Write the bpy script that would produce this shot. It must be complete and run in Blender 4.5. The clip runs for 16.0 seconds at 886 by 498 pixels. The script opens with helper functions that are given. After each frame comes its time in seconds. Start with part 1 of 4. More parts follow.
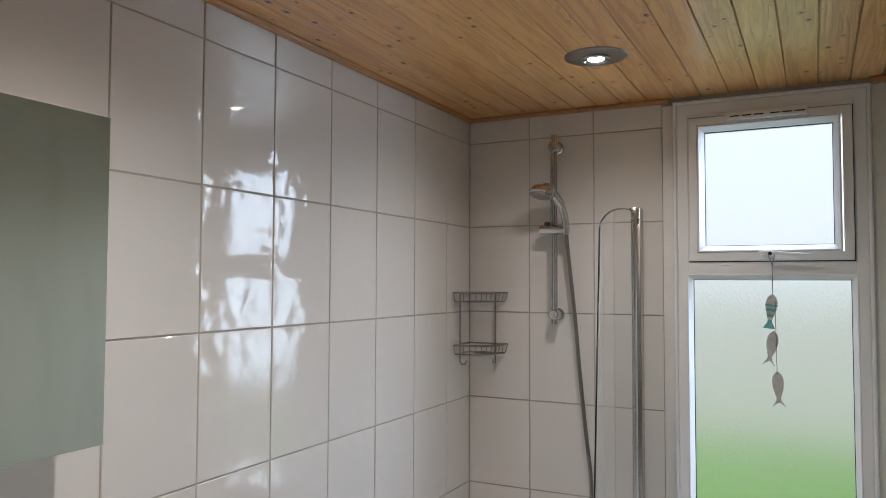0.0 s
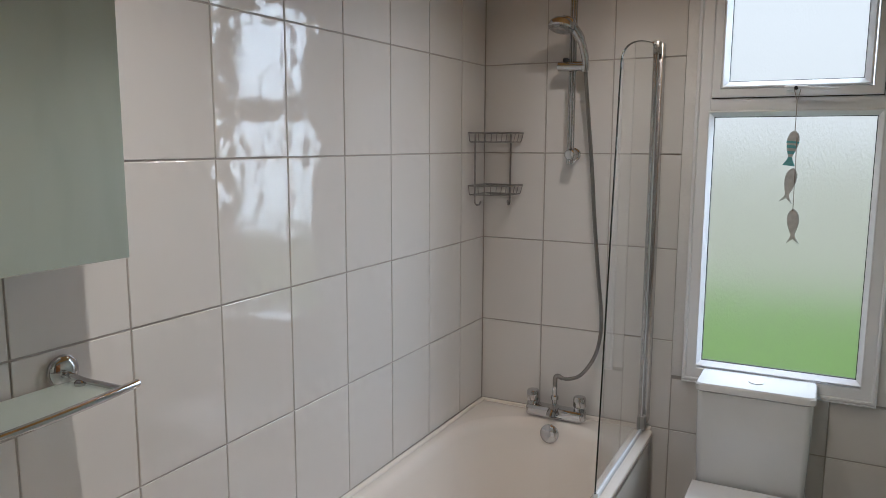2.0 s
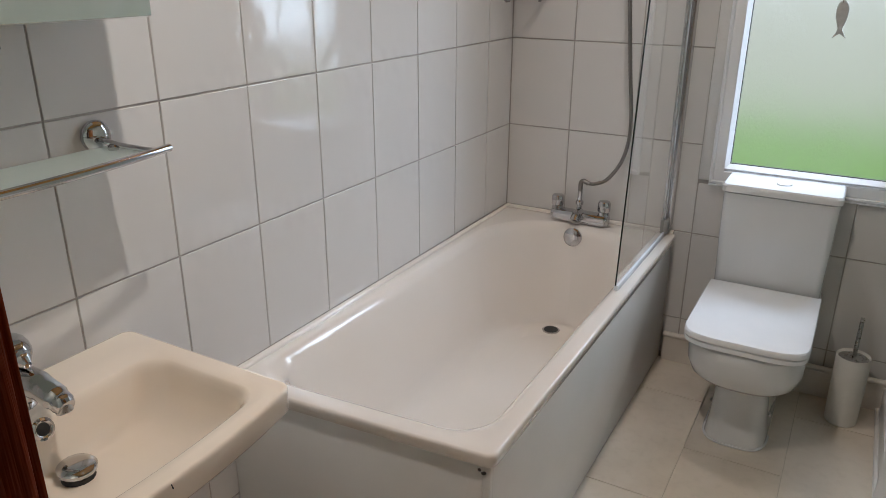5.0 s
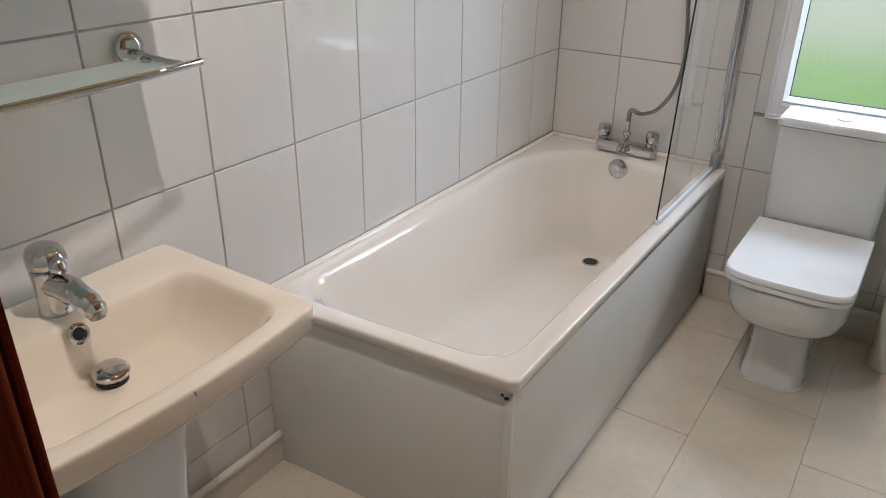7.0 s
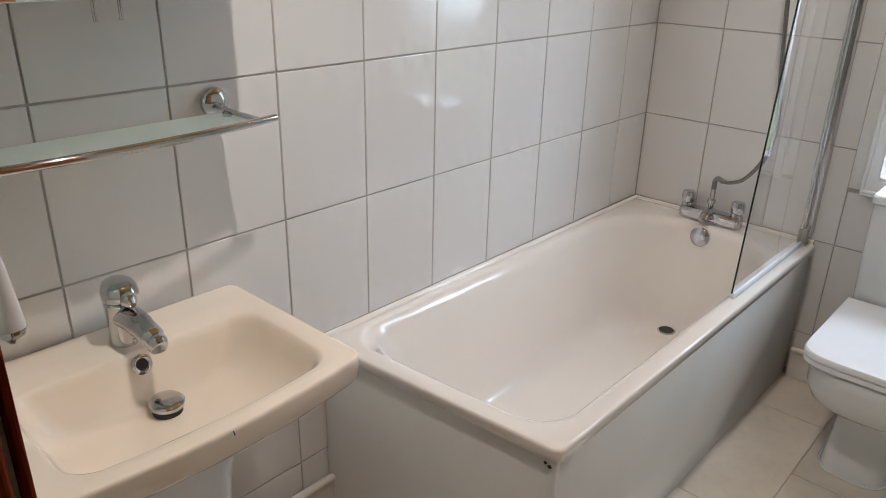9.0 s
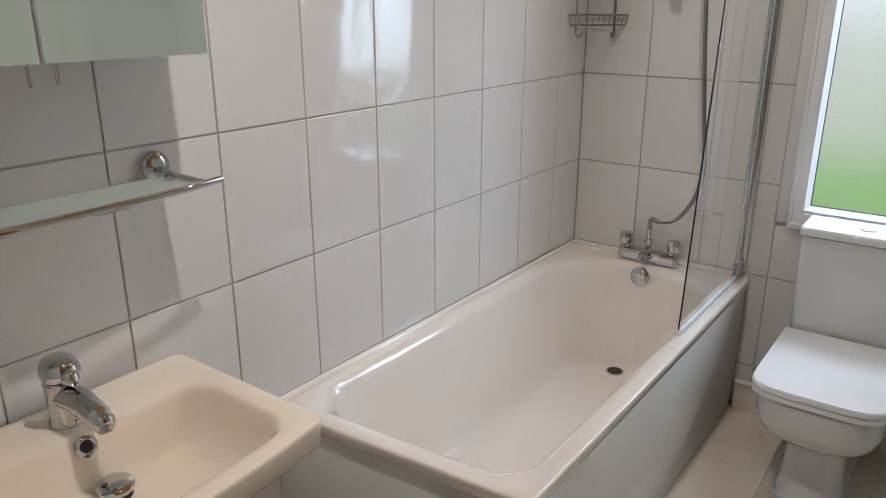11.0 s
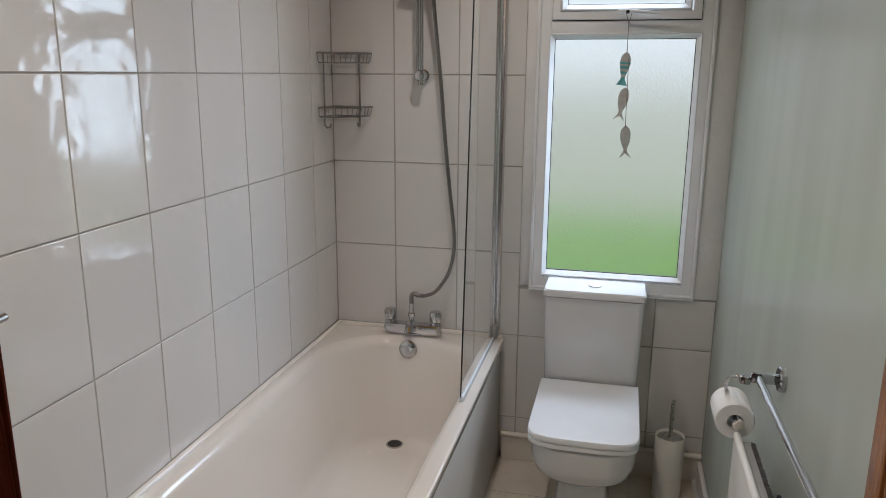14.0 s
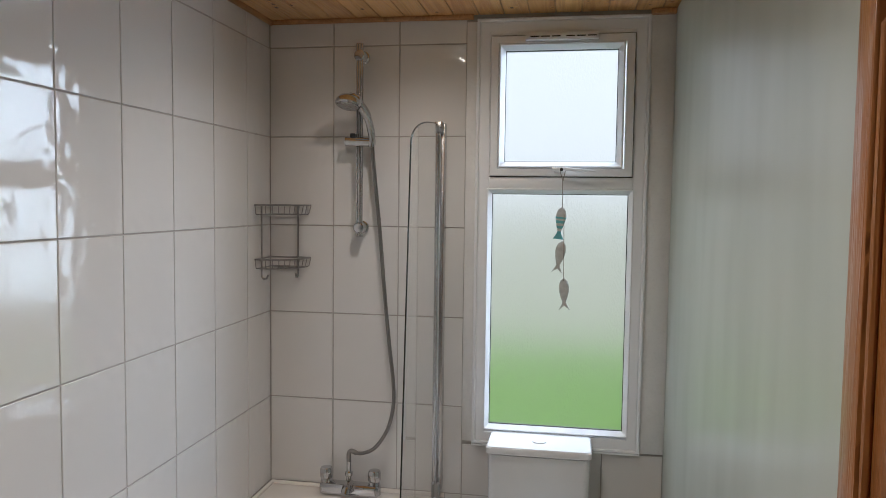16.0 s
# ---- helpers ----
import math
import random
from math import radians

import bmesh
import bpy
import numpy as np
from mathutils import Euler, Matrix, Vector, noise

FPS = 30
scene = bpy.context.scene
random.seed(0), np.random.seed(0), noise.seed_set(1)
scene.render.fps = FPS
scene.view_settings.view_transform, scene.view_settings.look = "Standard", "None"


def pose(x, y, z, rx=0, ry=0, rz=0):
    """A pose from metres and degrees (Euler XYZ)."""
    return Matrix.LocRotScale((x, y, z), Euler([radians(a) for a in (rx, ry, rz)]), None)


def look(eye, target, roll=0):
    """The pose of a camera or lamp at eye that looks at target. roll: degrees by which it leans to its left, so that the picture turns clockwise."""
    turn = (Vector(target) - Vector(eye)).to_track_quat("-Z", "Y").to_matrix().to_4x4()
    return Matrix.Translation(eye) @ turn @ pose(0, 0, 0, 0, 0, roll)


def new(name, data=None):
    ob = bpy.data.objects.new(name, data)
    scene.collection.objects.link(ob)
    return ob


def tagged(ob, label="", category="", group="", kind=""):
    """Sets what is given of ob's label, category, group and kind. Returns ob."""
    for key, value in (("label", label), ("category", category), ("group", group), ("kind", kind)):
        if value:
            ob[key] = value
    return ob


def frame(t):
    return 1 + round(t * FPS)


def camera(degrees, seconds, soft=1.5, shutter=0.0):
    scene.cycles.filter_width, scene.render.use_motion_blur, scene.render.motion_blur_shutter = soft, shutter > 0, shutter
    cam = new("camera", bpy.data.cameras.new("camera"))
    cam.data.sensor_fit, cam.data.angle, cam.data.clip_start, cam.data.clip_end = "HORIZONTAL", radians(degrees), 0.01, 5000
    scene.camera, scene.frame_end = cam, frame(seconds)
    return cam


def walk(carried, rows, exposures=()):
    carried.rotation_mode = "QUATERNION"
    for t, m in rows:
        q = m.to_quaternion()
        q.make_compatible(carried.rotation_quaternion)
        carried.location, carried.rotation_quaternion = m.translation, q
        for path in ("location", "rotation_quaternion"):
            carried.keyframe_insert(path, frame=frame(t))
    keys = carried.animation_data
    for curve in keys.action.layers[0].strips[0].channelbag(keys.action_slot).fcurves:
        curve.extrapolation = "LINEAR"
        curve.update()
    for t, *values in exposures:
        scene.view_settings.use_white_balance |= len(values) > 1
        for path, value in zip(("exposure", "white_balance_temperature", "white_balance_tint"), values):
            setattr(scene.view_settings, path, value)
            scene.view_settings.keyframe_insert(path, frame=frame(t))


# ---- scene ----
cam = camera(61.9, 16.0, soft=0.85)
PATH = [
    (0, (1.228, -2.672, 1.644), (0.329, -0.888, 1.732), 0.2),
    (0.5, (1.218, -2.671, 1.611), (0.314, -0.887, 1.614), 0.1),
    (1, (1.212, -2.669, 1.601), (0.307, -0.889, 1.493), 0.2),
    (1.5, (1.211, -2.667, 1.58), (0.298, -0.899, 1.381), 0.1),
    (2, (1.213, -2.671, 1.565), (0.297, -0.917, 1.28), 0.2),
    (2.5, (1.214, -2.669, 1.544), (0.297, -0.929, 1.184), 0.2),
    (3, (1.221, -2.668, 1.528), (0.298, -0.947, 1.094), 0.2),
    (3.5, (1.218, -2.67, 1.497), (0.291, -0.97, 0.997), 0.1),
    (4, (1.217, -2.676, 1.477), (0.291, -0.997, 0.909), 0.1),
    (4.5, (1.22, -2.689, 1.457), (0.297, -1.032, 0.821), 0.1),
    (5, (1.219, -2.696, 1.444), (0.3, -1.069, 0.733), 0.2),
    (7.5, (1.278, -2.65, 1.431), (0.242, -1.195, 0.53), 1.1),
    (8, (1.316, -2.634, 1.451), (0.17, -1.235, 0.596), 0.7),
    (8.5, (1.322, -2.62, 1.464), (0.093, -1.263, 0.66), 1.0),
    (11, (1.277, -2.638, 1.455), (0.153, -1.112, 0.817), -0.0),
    (11.5, (1.227, -2.682, 1.456), (0.253, -1.054, 0.823), 0.1),
    (12, (1.188, -2.734, 1.466), (0.357, -1.024, 0.846), -0.0),
    (12.5, (1.154, -2.753, 1.476), (0.463, -0.976, 0.873), 0.1),
    (13, (1.133, -2.748, 1.488), (0.549, -0.922, 0.918), 0.2),
    (13.5, (1.121, -2.747, 1.504), (0.613, -0.884, 0.983), 0.2),
    (14, (1.11, -2.746, 1.531), (0.653, -0.855, 1.069), 0.4),
    (14.5, (1.106, -2.749, 1.555), (0.686, -0.832, 1.17), 0.5),
    (15, (1.118, -2.736, 1.58), (0.72, -0.799, 1.279), 0.5),
    (15.5, (1.124, -2.702, 1.599), (0.745, -0.75, 1.39), 0.6),
    (16, (1.132, -2.677, 1.621), (0.794, -0.709, 1.494), 0.7),
]
walk(cam, [(t, look(eye, target, roll)) for t, eye, target, roll in PATH],
     exposures=[(0.0, 0.52, 5500, 11), (2.0, 0.34, 5500, 11), (5.0, 0.52, 5500, 11), (8.0, 0.79, 5500, 11), (11.0, 0.60, 5500, 11),
                (12.5, 0.42, 5500, 11), (14.5, 0.37, 5500, 11), (16.0, 0.46, 5500, 11)])

# ---- light ----
world = bpy.data.worlds.new("sky")
scene.world = world
world.use_nodes = True
wn = world.node_tree
bg = wn.nodes["Background"]
sky = wn.nodes.new("ShaderNodeTexSky")
sky.sky_type = 'NISHITA'
sky.sun_disc = False
sky.sun_elevation, sky.sun_rotation = radians(50), radians(214)
sky.air_density, sky.dust_density, sky.ozone_density = 1.0, 6.0, 0.6
cloud = wn.nodes.new("ShaderNodeMix")
cloud.data_type = 'RGBA'
cloud.inputs[0].default_value = 0.9
cloud.inputs[7].default_value = (6.2, 6.05, 5.65, 1)
wn.links.new(sky.outputs[0], cloud.inputs[6])
wn.links.new(cloud.outputs[2], bg.inputs[0])
bg.inputs[1].default_value = 0.20

sun = new("sun", bpy.data.lights.new("sun", 'SUN'))
sun.data.energy, sun.data.angle, sun.data.color = 2.0, radians(14), (1.0, 0.96, 0.9)
sun.matrix_world = look((-6, -9, 13), (0, 0, 0))

# added area lamp outside the window, for bright sky above the house side
side_fill = new("side_sky_fill", bpy.data.lights.new("side_sky_fill", 'AREA'))
side_fill.data.shape, side_fill.data.size, side_fill.data.size_y = 'RECTANGLE', 1.0, 2.1
side_fill.data.energy, side_fill.data.color = 38, (0.88, 0.95, 1.0)
side_fill.matrix_world = look((2.04, 0.80, 1.96), (0.40, -1.2, 0.80))

# second added lamp, high outside, for open sky falling steeply through the opening
overhead_fill = new("overhead_sky_fill", bpy.data.lights.new("overhead_sky_fill", 'AREA'))
overhead_fill.data.shape, overhead_fill.data.size, overhead_fill.data.size_y = 'RECTANGLE', 1.4, 0.9
overhead_fill.data.energy, overhead_fill.data.color = 20, (0.88, 0.95, 1.0)
overhead_fill.matrix_world = look((1.15, 0.95, 2.98), (0.90, -1.2, 0.3))

LAMPS = ((0.676, -0.605), (0.70, -1.885))
for (lx, ly), watts in zip(LAMPS, (13.5, 28.0)):
    lamp = new("downlight_bulb", bpy.data.lights.new("downlight_bulb", 'SPOT'))
    lamp.data.energy, lamp.data.color, lamp.data.shadow_soft_size = watts, (1.0, 0.84, 0.66), 0.022
    lamp.data.spot_size, lamp.data.spot_blend = radians(157), 0.95
    lamp.matrix_world = look((lx, ly, 2.268), (lx, ly, 0))



# ---- materials ----
def mat(name, color, rough=0.5, metal=0.0, var=0.0, scale=6.0, fine=0.0, fine_scale=120.0, bump=0.0, bump_scale=60.0,
        stretch=(1, 1, 1), coat=0.0, spec=0.5, rough_var=0.0, second=None, rand=0.0, bump2=0.0, bump2_scale=20.0, local=False, ior=1.5, bump_detail=2.0, edge=False, coat_ior=1.5, soft_detail=4.0):
    """A surface: colour varied at two scales, uneven gloss and fine relief, in metres."""
    m = bpy.data.materials.new(name)
    m.use_nodes = True
    nt = m.node_tree
    b = nt.nodes["Principled BSDF"]
    N, L = nt.nodes.new, nt.links.new
    b.inputs["Base Color"].default_value = (*color, 1)
    b.inputs["Roughness"].default_value = rough
    b.inputs["Metallic"].default_value = metal
    b.inputs["IOR"].default_value = ior
    b.inputs["Coat Weight"].default_value = coat
    b.inputs["Coat Roughness"].default_value = 0.05
    b.inputs["Coat IOR"].default_value = coat_ior
    b.inputs["Specular IOR Level"].default_value = spec
    if local:
        co = N("ShaderNodeTexCoord").outputs["Object"]
    else:
        co = N("ShaderNodeNewGeometry").outputs["Position"]
    mp = N("ShaderNodeMapping")
    mp.inputs["Scale"].default_value = stretch
    L(co, mp.inputs[0])

    def tex(s, detail=4.0):
        detail = min(detail, soft_detail)
        t = N("ShaderNodeTexNoise")
        t.inputs["Scale"].default_value = s
        t.inputs["Detail"].default_value = detail
        L(mp.outputs[0], t.inputs["Vector"])
        return t.outputs[0]

    col = None
    if var or fine or rand:
        second = second or tuple(c * 0.72 for c in color)
        mix = N("ShaderNodeMix")
        mix.data_type = 'RGBA'
        mix.inputs[6].default_value = (*color, 1)
        mix.inputs[7].default_value = (*second, 1)
        ramp = N("ShaderNodeMapRange")
        ramp.inputs[1].default_value, ramp.inputs[2].default_value = 0.4, 0.75
        ramp.inputs[3].default_value, ramp.inputs[4].default_value = 0.0, max(var, 0.001)
        L(tex(scale), ramp.inputs[0])
        add = N("ShaderNodeMath")
        add.operation = 'ADD'
        add.use_clamp = True
        L(ramp.outputs[0], add.inputs[0])
        r2 = N("ShaderNodeMapRange")
        r2.inputs[1].default_value, r2.inputs[2].default_value = 0.5, 0.72
        r2.inputs[4].default_value = fine
        L(tex(fine_scale, 3.0), r2.inputs[0])
        L(r2.outputs[0], add.inputs[1])
        fac = add.outputs[0]
        if rand:
            oi = N("ShaderNodeObjectInfo")
            mul = N("ShaderNodeMath")
            mul.operation = 'MULTIPLY_ADD'
            mul.inputs[1].default_value = rand
            L(oi.outputs["Random"], mul.inputs[0])
            L(fac, mul.inputs[2])
            fac = mul.outputs[0]
        L(fac, mix.inputs[0])
        L(mix.outputs[2], b.inputs["Base Color"])
    if rough_var:
        rr_ = N("ShaderNodeMapRange")
        rr_.inputs[1].default_value, rr_.inputs[2].default_value = 0.3, 0.7
        rr_.inputs[3].default_value, rr_.inputs[4].default_value = max(rough - rough_var, 0.02), rough + rough_var
        L(tex(scale * 3), rr_.inputs[0])
        L(rr_.outputs[0], b.inputs["Roughness"])
    normal = None
    for amount, s in ((bump, bump_scale), (bump2, bump2_scale)):
        if amount:
            bp = N("ShaderNodeBump")
            bp.inputs["Distance"].default_value = amount
            bp.inputs["Strength"].default_value = 1.0
            height = tex(s, bump_detail)
            if edge and amount == bump:
                # the glaze ripples towards the tile's rim
                sep = N("ShaderNodeSeparateXYZ")
                L(N("ShaderNodeTexCoord").outputs["Object"], sep.inputs[0])
                parts = []
                for axis, reach in ((0, 0.124), (1, 0.165)):
                    a = N("ShaderNodeMath")
                    a.operation = 'ABSOLUTE'
                    L(sep.outputs[axis], a.inputs[0])
                    d = N("ShaderNodeMath")
                    d.operation = 'DIVIDE'
                    d.inputs[1].default_value = reach
                    L(a.outputs[0], d.inputs[0])
                    q = N("ShaderNodeMath")
                    q.operation = 'POWER'
                    q.inputs[1].default_value = 4.5
                    L(d.outputs[0], q.inputs[0])
                    parts.append(q.outputs[0])
                mx = N("ShaderNodeMath")
                mx.operation = 'MAXIMUM'
                L(parts[0], mx.inputs[0])
                L(parts[1], mx.inputs[1])
                base = N("ShaderNodeMath")
                base.operation = 'MULTIPLY_ADD'
                base.inputs[1].default_value, base.inputs[2].default_value = 0.95, 0.05
                L(mx.outputs[0], base.inputs[0])
                mid = N("ShaderNodeMath")
                mid.operation = 'SUBTRACT'
                mid.inputs[1].default_value = 0.5
                L(height, mid.inputs[0])
                mul = N("ShaderNodeMath")
                mul.operation = 'MULTIPLY'
                L(mid.outputs[0], mul.inputs[0])
                L(base.outputs[0], mul.inputs[1])
                height = mul.outputs[0]
            L(height, bp.inputs["Height"])
            if normal:
                L(normal, bp.inputs["Normal"])
            normal = bp.outputs[0]
    if normal:
        L(normal, b.inputs["Normal"])
    return m


def wood(name, light, dark, axis, rough=0.35, coat=0.3, knots=1.0, knot_scale=(5.0, 5.0, 5.0)):
    """Pine: rings stretched along the grain, each board its own, and dark knots."""
    m = bpy.data.materials.new(name)
    m.use_nodes = True
    nt = m.node_tree
    b = nt.nodes["Principled BSDF"]
    N, L = nt.nodes.new, nt.links.new
    tc = N("ShaderNodeTexCoord")
    oi = N("ShaderNodeNewGeometry")
    off = N("ShaderNodeVectorMath")
    off.operation = 'MULTIPLY_ADD'
    comb = N("ShaderNodeCombineXYZ")
    for i in range(3):
        L(oi.outputs["Random Per Island"], comb.inputs[i])
    off.inputs[1].default_value = (3.1, 17.0, 5.3)
    L(comb.outputs[0], off.inputs[0])
    L(tc.outputs["Object"], off.inputs[2])
    st = [26.0, 26.0, 26.0]
    st[axis] = 1.3
    mp = N("ShaderNodeMapping")
    mp.inputs["Scale"].default_value = st
    L(off.outputs[0], mp.inputs[0])
    grain = N("ShaderNodeTexNoise")
    grain.inputs["Scale"].default_value, grain.inputs["Detail"].default_value = 1.0, 5.0
    grain.inputs["Distortion"].default_value = 1.2
    L(mp.outputs[0], grain.inputs["Vector"])
    ring = N("ShaderNodeMath")
    ring.operation = 'PINGPONG'
    ring.inputs[1].default_value = 0.12
    bend = N("ShaderNodeMath")
    bend.operation = 'ADD'
    L(grain.outputs[0], bend.inputs[0])
    L(bend.outputs[0], ring.inputs[0])
    rr_ = N("ShaderNodeMapRange")
    rr_.inputs[2].default_value = 0.12
    L(ring.outputs[0], rr_.inputs[0])
    mix = N("ShaderNodeMix")
    mix.data_type = 'RGBA'
    mix.inputs[6].default_value, mix.inputs[7].default_value = (*light, 1), (*dark, 1)
    half = N("ShaderNodeMath")
    half.operation = 'MULTIPLY_ADD'
    half.inputs[1].default_value = 0.6
    L(rr_.outputs[0], half.inputs[0])
    isl = N("ShaderNodeMath")
    isl.operation = 'MULTIPLY'
    isl.inputs[1].default_value = 0.4
    L(oi.outputs["Random Per Island"], isl.inputs[0])
    L(isl.outputs[0], half.inputs[2])
    L(half.outputs[0], mix.inputs[0])
    kmap = N("ShaderNodeMapping")
    ks = list(knot_scale)
    ks[axis] *= 0.6
    kmap.inputs["Scale"].default_value = ks
    L(off.outputs[0], kmap.inputs[0])
    vor = N("ShaderNodeTexVoronoi")
    vor.inputs["Scale"].default_value = 3.2
    L(kmap.outputs[0], vor.inputs["Vector"])
    kr = N("ShaderNodeMapRange")
    kr.inputs[1].default_value, kr.inputs[2].default_value = 0.10, 0.18
    kr.inputs[3].default_value, kr.inputs[4].default_value = knots, 0.0
    L(vor.outputs["Distance"], kr.inputs[0])
    # the grain swells round a knot, and not every place has one
    kb = N("ShaderNodeMapRange")
    kb.inputs[1].default_value, kb.inputs[2].default_value = 0.0, 0.30
    kb.inputs[3].default_value, kb.inputs[4].default_value = 0.5 * knots, 0.0
    L(vor.outputs["Distance"], kb.inputs[0])
    some = N("ShaderNodeMapRange")
    some.inputs[1].default_value, some.inputs[2].default_value = 0.25, 0.6
    pick = N("ShaderNodeSeparateColor")
    L(vor.outputs["Color"], pick.inputs[0])
    L(pick.outputs[0], some.inputs[0])
    gates = []
    for source in (kr, kb):
        g = N("ShaderNodeMath")
        g.operation = 'MULTIPLY'
        L(source.outputs[0], g.inputs[0])
        L(some.outputs[0], g.inputs[1])
        gates.append(g.outputs[0])
    L(gates[1], bend.inputs[1])
    mix2 = N("ShaderNodeMix")
    mix2.data_type = 'RGBA'
    mix2.inputs[7].default_value = (dark[0] * 0.16, dark[1] * 0.11, dark[2] * 0.10, 1)
    L(gates[0], mix2.inputs[0])
    L(mix.outputs[2], mix2.inputs[6])
    L(mix2.outputs[2], b.inputs["Base Color"])
    bp = N("ShaderNodeBump")
    bp.inputs["Distance"].default_value = 0.0012
    L(rr_.outputs[0], bp.inputs["Height"])
    L(bp.outputs[0], b.inputs["Normal"])
    b.inputs["Roughness"].default_value = rough
    b.inputs["Coat Weight"].default_value, b.inputs["Coat Roughness"].default_value = coat, 0.25
    return m


def glass(name, color, rough=0.0, ior=1.45, bump=0.0, bump_scale=200.0, uneven=0.0):
    m = bpy.data.materials.new(name)
    m.use_nodes = True
    nt = m.node_tree
    b = nt.nodes["Principled BSDF"]
    b.inputs["Base Color"].default_value = (*color, 1)
    b.inputs["Transmission Weight"].default_value = 1.0
    b.inputs["Roughness"].default_value = rough
    b.inputs["IOR"].default_value = ior
    if uneven:
        u = nt.nodes.new("ShaderNodeTexNoise")
        u.inputs["Scale"].default_value, u.inputs["Detail"].default_value = 60.0, 6.0
        um = nt.nodes.new("ShaderNodeMapping")
        um.inputs["Scale"].default_value = (1.6, 1, 0.35)
        nt.links.new(nt.nodes.new("ShaderNodeNewGeometry").outputs["Position"], um.inputs[0])
        nt.links.new(um.outputs[0], u.inputs["Vector"])
        ur = nt.nodes.new("ShaderNodeMapRange")
        ur.inputs[1].default_value, ur.inputs[2].default_value = 0.35, 0.65
        ur.inputs[3].default_value, ur.inputs[4].default_value = rough - uneven, rough + uneven
        nt.links.new(u.outputs[0], ur.inputs[0])
        nt.links.new(ur.outputs[0], b.inputs["Roughness"])
    if bump:
        t = nt.nodes.new("ShaderNodeTexNoise")
        t.inputs["Scale"].default_value, t.inputs["Detail"].default_value = bump_scale, 3.0
        mp = nt.nodes.new("ShaderNodeMapping")
        mp.inputs["Scale"].default_value = (1, 1, 0.45)
        nt.links.new(nt.nodes.new("ShaderNodeNewGeometry").outputs["Position"], mp.inputs[0])
        nt.links.new(mp.outputs[0], t.inputs["Vector"])
        bp = nt.nodes.new("ShaderNodeBump")
        bp.inputs["Distance"].default_value = bump
        # the wet grain comes and goes over the pane
        patch = nt.nodes.new("ShaderNodeTexNoise")
        patch.inputs["Scale"].default_value, patch.inputs["Detail"].default_value = 5.0, 2.0
        nt.links.new(mp.outputs[0], patch.inputs["Vector"])
        fade = nt.nodes.new("ShaderNodeMapRange")
        fade.inputs[1].default_value, fade.inputs[2].default_value = 0.42, 0.66
        fade.inputs[3].default_value, fade.inputs[4].default_value = 0.3, 1.7
        nt.links.new(patch.outputs[0], fade.inputs[0])
        tall = nt.nodes.new("ShaderNodeMath")
        tall.operation = 'MULTIPLY'
        nt.links.new(t.outputs[0], tall.inputs[0])
        nt.links.new(fade.outputs[0], tall.inputs[1])
        nt.links.new(tall.outputs[0], bp.inputs["Height"])
        nt.links.new(bp.outputs[0], b.inputs["Normal"])
    return m


TILE = mat("cream_tile_glaze", (0.70, 0.68, 0.655), 0.05, var=0.25, scale=3.0, second=(0.66, 0.635, 0.605), rand=0.2, ior=1.65, coat=0.3,
           bump=0.0036, bump_scale=24.0, bump2=0.0003, bump2_scale=9.0, bump_detail=0.0, rough_var=0.0, edge=True)
GROUT = mat("tile_grout", (0.44, 0.41, 0.375), 0.85, var=0.5, scale=8, fine=0.3, fine_scale=300, bump=0.0006, bump_scale=400)
SAGE = mat("sage_wall_paint", (0.49, 0.53, 0.48), 0.34, var=0.55, scale=2.4, second=(0.37, 0.41, 0.36), fine=0.26, fine_scale=8,
           stretch=(1, 1.2, 0.28), rough_var=0.05, bump_detail=0.3, soft_detail=1.2)
STRIP = mat("painted_reveal", (0.76, 0.75, 0.73), 0.5, var=0.4, scale=5, fine=0.15, bump=0.0004, bump_scale=90)
HALL = mat("hall_plaster", (0.5, 0.46, 0.4), 0.7, var=0.4, scale=2, bump=0.0005, bump_scale=80)
UPVC = mat("white_upvc", (0.84, 0.845, 0.86), 0.28, var=0.3, scale=9, second=(0.79, 0.79, 0.795), fine=0.06, bump=0.00008, bump_scale=150)
GASKET_AND_GAP = mat("rubber_gasket_and_gap_shade", (0.03, 0.03, 0.032), 0.6, var=0.3, scale=40)
PINE = wood("pine_ceiling", (0.92, 0.54, 0.17), (0.60, 0.26, 0.06), 1, 0.3, 0.9, 1.0, (7.0, 7.0, 5.0))
BEAD = wood("pine_bead", (0.52, 0.28, 0.11), (0.34, 0.15, 0.05), 1, 0.4, 0.2, 0.3)
DOORWOOD = wood("varnished_pine", (0.36, 0.15, 0.04), (0.29, 0.11, 0.028), 2, 0.3, 0.3, 0.6)
JAMBWOOD = wood("dark_brown_wood", (0.18, 0.034, 0.008), (0.135, 0.022, 0.005), 2, 0.7, 0.0, 0.8)
JAMBWOOD.node_tree.nodes["Principled BSDF"].inputs["Specular IOR Level"].default_value = 0.08
ENAMEL = mat("cream_bath_enamel", (0.84, 0.782, 0.715), 0.05, var=0.25, scale=4, second=(0.815, 0.745, 0.67), coat=1.0, ior=1.6, coat_ior=1.7, bump=0.0002, bump_scale=6)
BASINC = mat("champagne_ceramic", (0.855, 0.75, 0.62), 0.05, var=0.2, scale=5, second=(0.83, 0.70, 0.575), coat=1.0, coat_ior=1.6)
for glazed in (ENAMEL, BASINC):
    glazed.node_tree.nodes["Principled BSDF"].inputs["Coat Roughness"].default_value = 0.02
PANEL = mat("bath_panel_plastic", (0.83, 0.825, 0.80), 0.14, var=0.35, scale=3, second=(0.70, 0.68, 0.64), bump=0.0001, bump_scale=5)
CERAMIC = mat("white_ceramic", (0.73, 0.73, 0.725), 0.1, var=0.15, scale=6, coat=0.3)
